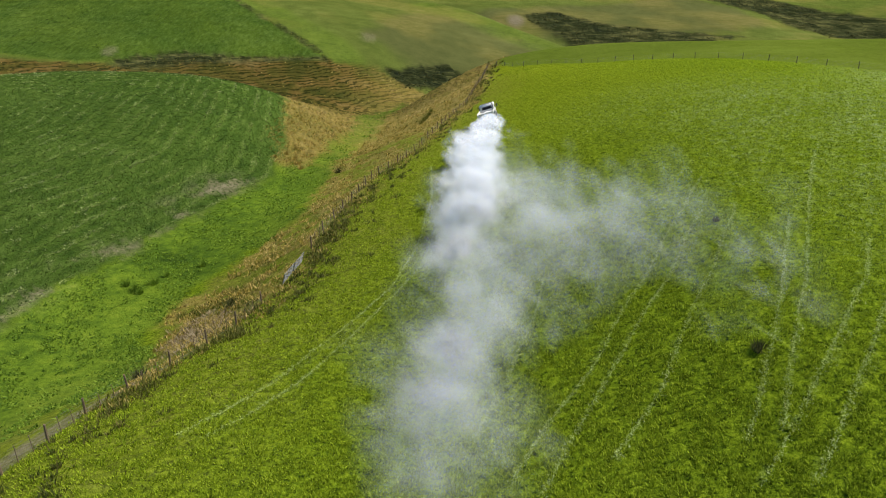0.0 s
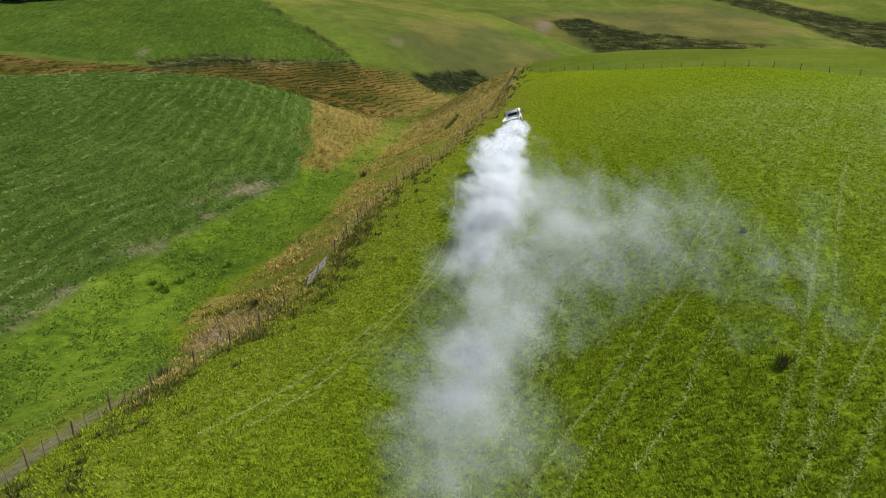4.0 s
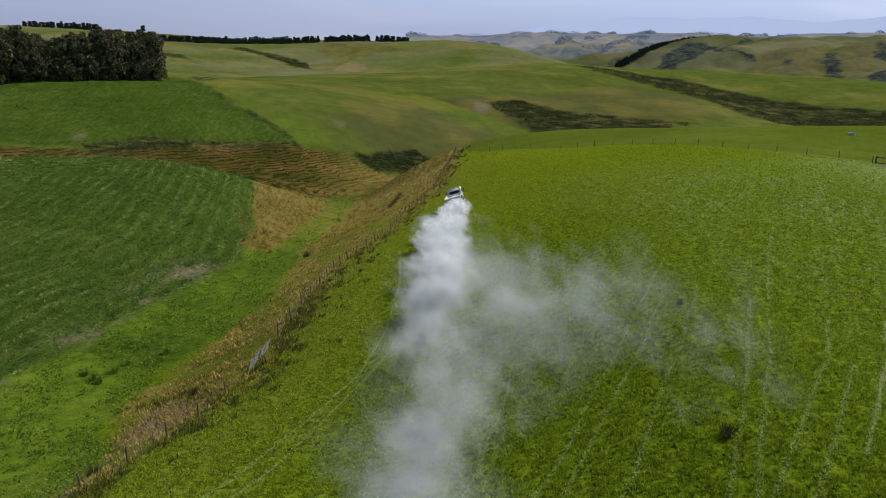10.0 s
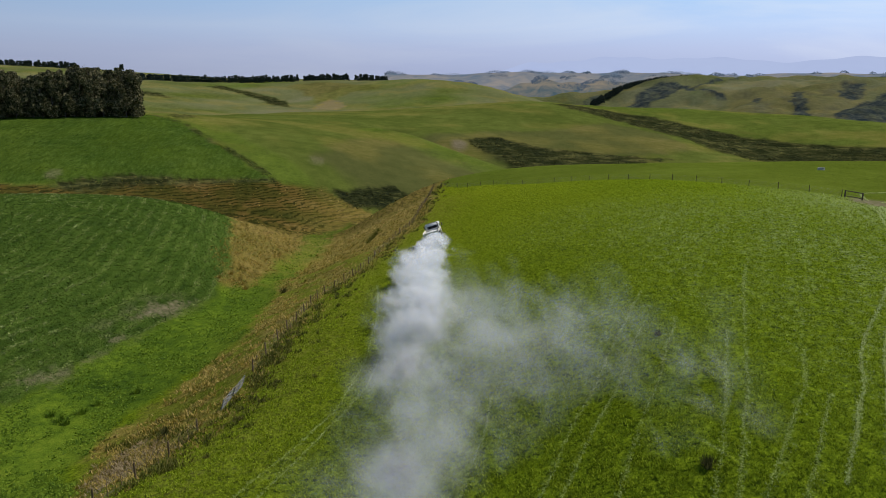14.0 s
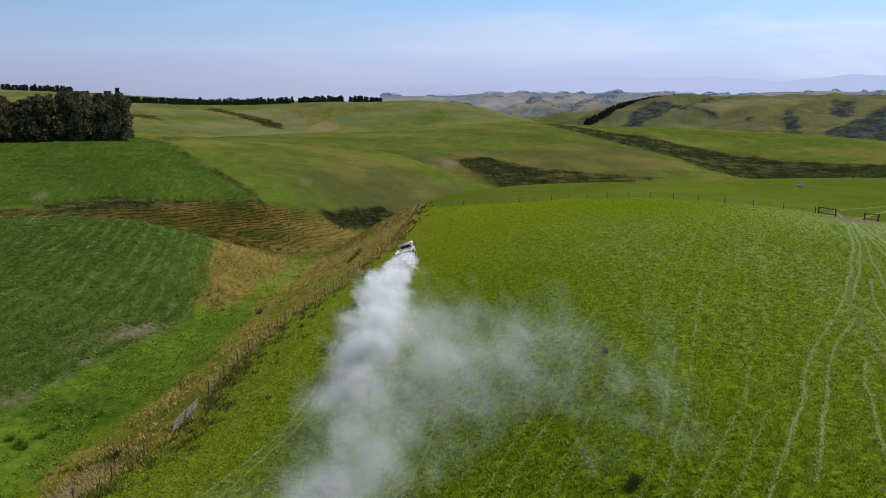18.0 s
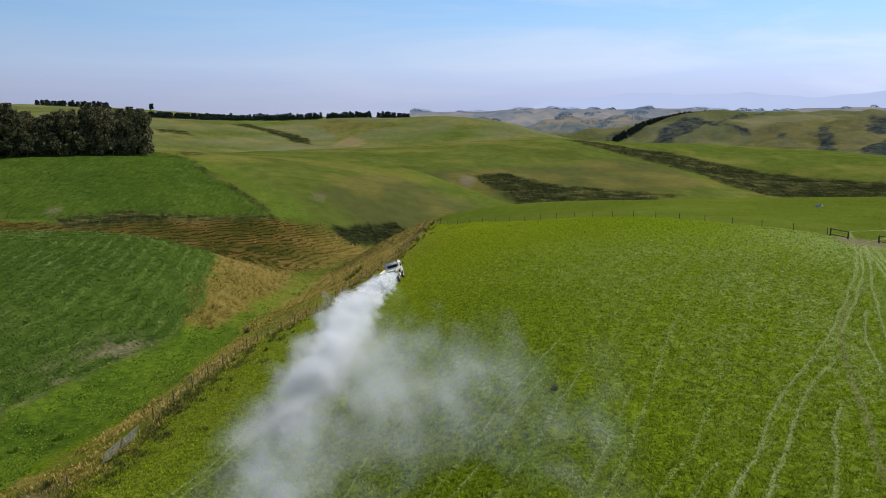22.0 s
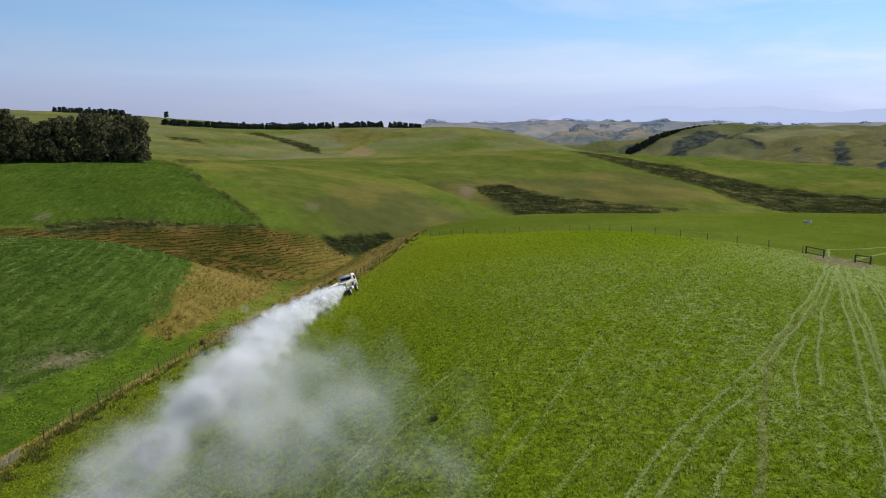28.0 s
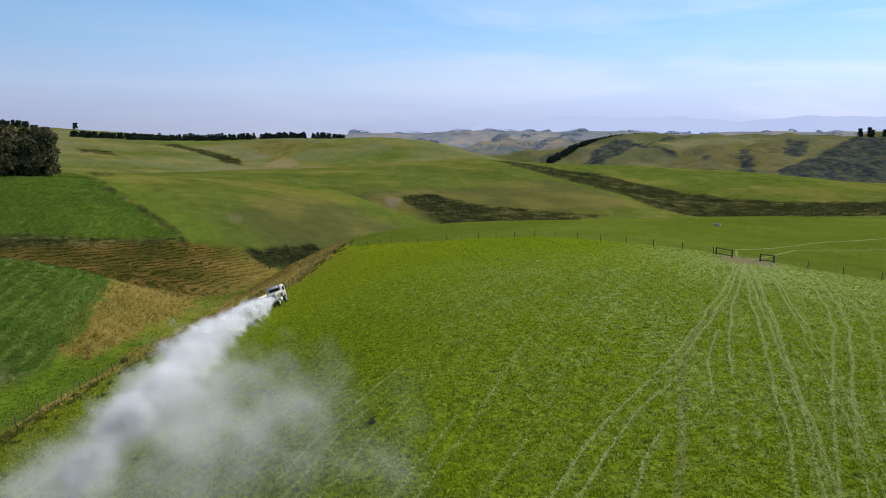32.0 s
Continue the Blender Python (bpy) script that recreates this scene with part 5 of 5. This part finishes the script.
        cylinder(bm, (0.25, s * 0.85, 0.82), 0.26, 0.9, "X", 16)
        part("side_tank" if s < 0 else "air_tank", bm, MAT_STEEL if s > 0 else MAT_WHITE, root)
    root.matrix_world = m
    return root


TRUCK_AT, TRUCK_WAY = (6.6, 104.0), (0.15, 1.0)
truck(slope_pose(*TRUCK_AT, TRUCK_WAY))


# ---- dust: fine lime grains drifting behind the truck ----
def wisps(name, p, size, solid, material, label, g):
    """Six-sided flakes of dust, most of them tilted between sun and camera to look whiter, thinning to their rims."""
    ok = p[:, 2] > heights(p[:, 0], p[:, 1]) + 0.1
    p, size, solid = p[ok], size[ok], solid[ok]
    m = len(p)
    # mean tilt lies halfway from sun to view, which brightens the plume
    up = np.array((0.3, -0.5, 0.8)) + g.normal(0, 0.42, (m, 3))
    up /= np.linalg.norm(up, axis=1)[:, None]
    a = np.cross(up, g.normal(0, 1, (m, 3)))
    a /= np.linalg.norm(a, axis=1)[:, None]
    b = np.cross(up, a)
    s = (size * g.uniform(0.6, 1.3, m))[:, None]
    ring = [p + (a * math.cos(k * 1.0472) + b * math.sin(k * 1.0472)) * s for k in range(6)]
    v = np.stack([p] + ring, 1)
    base = np.arange(m)[:, None] * 7
    f = np.concatenate([base + np.array((0, 1 + k, 1 + (k + 1) % 6)) for k in range(6)], 0)
    ob = big_mesh(name, v.reshape(-1, 3), f, material, True)
    att = ob.data.attributes.new("thickness", "FLOAT", "POINT")
    rim = np.zeros((m, 7), np.float32)
    rim[:, 0] = solid
    att.data.foreach_set("value", rim.ravel())
    return tagged(ob, label, "dust", kind="stuff")


def lime_dust():
    g = np.random.RandomState(5)
    trail = [(6.0, 99.8), (5.1, 92), (4.0, 83), (3.0, 74), (2.3, 65), (2.1, 56), (1.9, 48), (1.4, 40), (0.4, 32), (-1.2, 24)]
    xs, ys = np.array([p[0] for p in trail]), np.array([p[1] for p in trail])
    us = np.linspace(0, 1, len(trail))
    places, sizes, solid = [], [], []
    count = 165
    for k in range(count):
        # one rolling puff; the older, the wider, higher and thinner
        u = ((k + g.rand()) / count) ** 1.15
        wide = 0.35 + 3.5 * u ** 0.62
        c = np.array((np.interp(u, us, xs), np.interp(u, us, ys), 0.0)) + g.normal(0, 1, 3) * (wide * 0.52, wide * 0.5, 0)
        r = wide * g.uniform(0.35, 0.85)
        up = 1.0 + (0.7 + 2.6 * u ** 0.7) * g.rand()
        n = int((95 - 50 * u) * g.uniform(0.6, 1.4))
        p = g.normal(0, 0.5, (n, 3)) * (r, r, r * 0.8) + c
        p[:, 2] += heights(p[:, 0], p[:, 1]) + up
        places.append(p)
        sizes.append(np.full(n, 0.40 + 0.75 * u ** 0.8))
        solid.append(np.full(n, max(0.10, 1.0 - 1.0 * smooth(0.2, 0.75, u)) * g.uniform(0.7, 1.1)))
    wisps("lime_dust", np.concatenate(places), np.concatenate(sizes), np.concatenate(solid), MAT_DUST, "billowing plume of white lime dust behind the truck", g)
    # thin drift carried off down wind
    n = 2900
    u = g.rand(n)
    p = np.stack((3.0 + 15 * u ** 1.3 + g.normal(0, 2.4, n), 62 - 22 * u + g.normal(0, 7 - 3 * u, n), np.abs(g.normal(0, 1.8, n)) + 0.4), -1)
    keep = g.rand(n) < smooth(-0.8, 0.8, ripple(p[:, 0], p[:, 1], 9, 81)) * (1 - 0.7 * u)
    p = p[keep]
    p[:, 2] += heights(p[:, 0], p[:, 1])
    wisps("lime_haze", p, np.full(len(p), 1.7), np.full(len(p), 1.0), MAT_HAZE, "thin veil of lime dust drifting down the slope", g)


lime_dust()


# ---- trees ----
def crown_mesh(name, seed, tall, wide, base, count, leaf, material, cone=0.0, tops=5):
    """A crown of many leaf sprays, gathered in uneven boughs with gaps between."""
    g = np.random.RandomState(seed)
    cs, rs = [], []
    for k in range(tops * 5):
        h = base + (tall - base) * g.rand() ** 0.8
        f = (h - base) / (tall - base)
        reach = wide * (1 - cone * f) * (0.55 + 0.45 * math.sin(math.pi * min(1, 0.25 + 0.75 * f)))
        a = g.uniform(0, 6.283)
        d = reach * g.rand() ** 0.5 * 0.7
        cs.append((d * math.cos(a), d * math.sin(a), h))
        rs.append(wide * g.uniform(0.28, 0.5) * (1 - 0.5 * cone * f))
    cs, rs = np.array(cs), np.array(rs)
    pick = g.randint(0, len(cs), count)
    d = g.normal(0, 1, (count, 3))
    d /= np.linalg.norm(d, axis=1)[:, None]
    p = cs[pick] + d * (rs[pick] * g.rand(count) ** 0.35)[:, None] * (1, 1, 1.35)
    p[:, 2] = np.clip(p[:, 2], base * 0.7, tall)
    a, b = g.normal(0, 1, (count, 3)), g.normal(0, 1, (count, 3))
    a /= np.linalg.norm(a, axis=1)[:, None]
    b -= a * (a * b).sum(1)[:, None]
    b /= np.linalg.norm(b, axis=1)[:, None]
    s = (leaf * g.uniform(0.5, 1.2, count))[:, None]
    v = np.stack((p - a * s - b * s * 0.4, p + a * s * 0.2 - b * s * 0.7, p + a * s + b * s * 0.2, p - a * s * 0.1 + b * s * 0.6), 1)
    ob = big_mesh(name, v.reshape(-1, 3), np.arange(count * 4).reshape(-1, 4), material)
    return ob


def trunk_mesh(tall, r, limbs, seed):
    """A tapered trunk with a few rising limbs."""
    g = random.Random(seed)
    bm = bmesh.new()

    def limb(a, b, r0, r1):
        d = (b - a)
        u = d.orthogonal().normalized()
        w = d.normalized().cross(u)
        ra = [bm.verts.new(a + r0 * (u * math.cos(k * 1.047) + w * math.sin(k * 1.047))) for k in range(6)]
        rb = [bm.verts.new(b + r1 * (u * math.cos(k * 1.047) + w * math.sin(k * 1.047))) for k in range(6)]
        for k in range(6):
            bm.faces.new((ra[k], ra[(k + 1) % 6], rb[(k + 1) % 6], rb[k]))
    p = Vector((0, 0, -0.5))
    for k in range(4):
        q = Vector((g.uniform(-0.03, 0.03) * tall, g.uniform(-0.03, 0.03) * tall, tall * (k + 1) / 4))
        limb(p, q, r * (1 - k * 0.22), r * (1 - (k + 1) * 0.22))
        for _ in range(limbs if k else 0):
            a = g.uniform(0, 6.283)
            e = q + Vector((math.cos(a), math.sin(a), g.uniform(0.6, 1.2))) * tall * g.uniform(0.1, 0.2)
            limb(q, e, r * 0.35, r * 0.08)
        p = q
    return bm


def tree(name, seed, tall, wide, base, count, leaf, material, label, category, group, cone=0.0):
    root = tagged(new(name), label, category, group)
    crown = crown_mesh("crown", seed, tall, wide, base, count, leaf, material, cone)
    crown.parent = root
    part("trunk", trunk_mesh(tall * 0.85, tall * 0.018, 3, seed), MAT_BARK, root)
    return root


def plant(protos, places, seed, low=0.85, high=1.15, sink=0.2):
    """Set trees out: the first of each kind is moved, the rest are copies."""
    g = random.Random(seed)
    used = set()
    for x, y in places:
        k = g.randrange(len(protos))
        s = g.uniform(low, high)
        m = Matrix.Translation((x, y, height(x, y) - sink)) @ Matrix.Rotation(g.uniform(0, 6.283), 4, "Z") @ Matrix.Diagonal((s, s, s * g.uniform(0.9, 1.12), 1))
        if k in used:
            copy_thing(protos[k], m).scale = m.to_scale()
        else:
            protos[k].matrix_world = m
            used.add(k)


g = random.Random(3)
belt = [tree("shelter_tree", 100 + k, g.uniform(14.5, 18.5), g.uniform(3.2, 4.6), g.uniform(0.4, 1.2), 5200, 0.42, MAT_GUM, "tall dark green shelterbelt tree with shaded lower limbs", "tree", "shelterbelt block") for k in range(5)]
spots = []
for row in range(4):
    for k in range(27):
        f = k / 26
        x, y = -112 - 92 * f, 316 - 46 * f
        spots.append((x - 2.4 * row + g.uniform(-1, 1), y + 5.5 * row + g.uniform(-1, 1)))
plant(belt, spots, 11)

pines = [tree("windbreak_tree", 200 + k, g.uniform(7.8, 9.6), g.uniform(3.6, 4.4), 0.3, 620, 0.7, MAT_PINE, "dark conifer in a windbreak row on the skyline", "tree", "skyline windbreak", 0.45) for k in range(4)]
spots = []
for (ax, ay), (bx, by), n in (((-400, 1085), (-148, 1150), 100), ((-138, 1152), (-70, 1160), 28), ((-56, 1162), (-8, 1164), 18)):
    for k in range(n):
        f = k / (n - 1)
        spots.append((ax + (bx - ax) * f + g.uniform(-1.5, 1.5), ay + (by - ay) * f + g.uniform(-3, 3)))
for k in range(50):
    f = k / 49
    spots.append((-650 + 105 * f + g.uniform(-2, 2), 1240 + 40 * f + g.uniform(-6, 6)))
for x, y in along([(372, 1262), (440, 1355), (500, 1418), (565, 1412), (600, 1395)], 2.2):
    f = min(1, (600 - x) / 160)
    spots.append((x + g.uniform(-9, 5) * f, y + g.uniform(-4, 10) * f))
plant(pines, spots, 12)
plant([tree("hilltop_tree", 260, 15, 6, 2, 420, 1.8, MAT_PINE, "dark spreading tree in a clump on the hilltop", "tree", "hilltop clump", 0.2)], [(925 + 9 * k + g.uniform(-3, 3), 1178 - 7 * k + g.uniform(-5, 5)) for k in range(7)], 13)
lone = tree("lone_tree", 300, 13, 4.5, 3.5, 420, 1.2, MAT_PINE, "lone dark round-headed tree on the skyline", "tree", "")
lone.matrix_world = Matrix.Translation((-455, 1245, height(-455, 1245) - 0.3))


# ---- small things in the paddock ----
def rush_clump(x, y, size, label, material=MAT_SCRUB):
    gg = np.random.RandomState(int(abs(x) * 7 + y))
    n = 160
    a, h, o = gg.uniform(0, 6.283, n), size * gg.uniform(0.4, 1.0, n), size * gg.uniform(0, 0.55, n)
    c, s = np.cos(a), np.sin(a)
    v = np.stack((np.stack((o * c - 0.03 * s, o * s + 0.03 * c, 0 * h - 0.05), -1), np.stack((o * c + 0.03 * s, o * s - 0.03 * c, 0 * h - 0.05), -1), np.stack((o * c * 2.0, o * s * 2.0, h), -1)), 1)
    ob = big_mesh("rush_clump", v.reshape(-1, 3), np.arange(n * 3).reshape(-1, 3), material)
    ob.location = (x, y, height(x, y))
    return tagged(ob, label, "plant", "clumps in the paddock")


rush_clump(15.8, 30.1, 0.6, "very dark rush clump standing alone in the paddock")
rush_clump(19.4, 46.5, 0.4, "small dark thistle clump in the grass")
rush_clump(-21.5, 39.5, 0.9, "dark bush at the gully edge")
rush_clump(-19.4, 54.0, 1.0, "dark bush over the gully washout")
for bx, by, bs in ((-5.5, 148.3, 1.0), (-4.9, 150.5, 1.1), (-4.5, 153, 1.2), (-4.0, 156, 1.1), (-3.5, 159.5, 0.9), (-5.2, 152, 0.9)):
    rush_clump(bx, by, bs, "dark dead rush clump high on the gully bank", MAT_RUSH)
for bx, by, bs in ((-33.6, 69.8, 0.9), (-34.9, 68.0, 1.0), (-32.9, 71.9, 0.7), (-36.4, 68.9, 0.7), (-29.6, 74.6, 0.7), (-34.1, 67.2, 0.6)):
    rush_clump(bx, by, bs, "green weed clump on the gully floor", MAT_WEED)
# added clump that gives the dark of a hole; no bush here
rush_clump(-19.1, 115.6, 1.1, "dark hollow bush on the gully floor")
for bx, by, bs in ((-29.2, 127.4, 1.1), (-31.3, 130, 0.9), (-26.9, 121.5, 1.0), (-30.8, 136, 0.8), (-28, 124.5, 0.9), (-32.5, 126, 0.7)):
    rush_clump(bx, by, bs, "straggly olive bush on the bank below the crop", MAT_STRAW)


def trough(x, y, label):
    root = tagged(new("water_trough"), label, "trough")
    bm = bmesh.new()
    cylinder(bm, (0, 0, 0.2), 0.75, 0.6, "Z", 28)
    top = max(bm.faces, key=lambda f: f.calc_center_median().z)
    bmesh.ops.inset_individual(bm, faces=[top], thickness=0.12)
    bmesh.ops.translate(bm, verts=list(top.verts), vec=(0, 0, -0.1))
    part("basin", bm, MAT_CONCRETE, root)
    bm = bmesh.new()
    cylinder(bm, (0, 0, 0.44), 0.62, 0.02, "Z", 28)
    part("water", bm, MAT_POND, root, "still dark water")
    root.location = (x, y, height(x, y))
    return root


trough(102.2, 157.1, "round pale concrete water trough in the far paddock")


# ---- far country ----
def ridge_top(f, tops, seed):
    return tops + 9 * math.sin(f * 13 + seed) + 7 * math.sin(f * 29 + 2 * seed) + 3 * math.sin(f * 83 + seed)


def ridge(name, r, a0, a1, base, tops, seed, material, label, relief=1.0):
    """A line of hills on the horizon, with depth and spurs."""
    n = 300
    verts, faces = [], []
    for i in range(n):
        f = i / (n - 1)
        a = radians(a0 + (a1 - a0) * f)
        top = tops + relief * (ridge_top(f, 0, seed)) - 60 * max(0, 0.06 - f) / 0.06
        for d, z in ((-0.16, base), (-0.09, base + (top - base) * 0.5), (-0.04, base + (top - base) * 0.84), (0.0, top), (0.06, base)):
            rr = r * (1 + d * (1 + 0.35 * math.sin(f * 47 + seed)) + 0.006 * math.sin(f * 90 + d * 60))
            verts.append((rr * math.sin(a), rr * math.cos(a), z + (4 * math.sin(f * 61 + d * 70) if -0.1 < d < 0 else 0)))
    for i in range(n - 1):
        for k in range(4):
            q = i * 5 + k
            faces.append((q, q + 5, q + 6, q + 1))
    return tagged(big_mesh(name, verts, faces, material, True), label, "hills", kind="structure")


def far_woods(name, r, a0, a1, tops, seed, n, relief, label):
    """Clumps of trees on the far ridges and in their folds."""
    g = np.random.RandomState(int(seed * 10))
    pts, big = [], []
    for _ in range(n):
        f = g.rand()
        on_top = g.rand() < 0.55
        d = 0.0 if on_top else -0.05 * g.rand() - 0.01
        a = radians(a0 + (a1 - a0) * f)
        top = tops + relief * ridge_top(f, 0, seed) - 60 * max(0, 0.06 - f) / 0.06
        z = top - (0 if on_top else (top + 110) * (-d) * 3.2)
        long, tall = g.uniform(10, 45), g.uniform(7, 13)
        for _ in range(g.randint(140, 300)):
            side = g.uniform(-1, 1)
            rr = r * (1 + d) + g.normal(0, 8)
            aa = a + side * long / r
            pts.append((rr * math.sin(aa), rr * math.cos(aa), z - 7 + (tall + 4) * g.rand() * (1 - 0.55 * side * side)))
            big.append(g.uniform(1.2, 2.4))
    p, big = np.array(pts), np.array(big)[:, None]
    a, b = g.normal(0, 1, p.shape), g.normal(0, 1, p.shape)
    a /= np.linalg.norm(a, axis=1)[:, None]
    b /= np.linalg.norm(b, axis=1)[:, None]
    v = np.stack((p - a * big, p + b * big, p + a * big * 0.8, p - b * big * 0.9), 1)
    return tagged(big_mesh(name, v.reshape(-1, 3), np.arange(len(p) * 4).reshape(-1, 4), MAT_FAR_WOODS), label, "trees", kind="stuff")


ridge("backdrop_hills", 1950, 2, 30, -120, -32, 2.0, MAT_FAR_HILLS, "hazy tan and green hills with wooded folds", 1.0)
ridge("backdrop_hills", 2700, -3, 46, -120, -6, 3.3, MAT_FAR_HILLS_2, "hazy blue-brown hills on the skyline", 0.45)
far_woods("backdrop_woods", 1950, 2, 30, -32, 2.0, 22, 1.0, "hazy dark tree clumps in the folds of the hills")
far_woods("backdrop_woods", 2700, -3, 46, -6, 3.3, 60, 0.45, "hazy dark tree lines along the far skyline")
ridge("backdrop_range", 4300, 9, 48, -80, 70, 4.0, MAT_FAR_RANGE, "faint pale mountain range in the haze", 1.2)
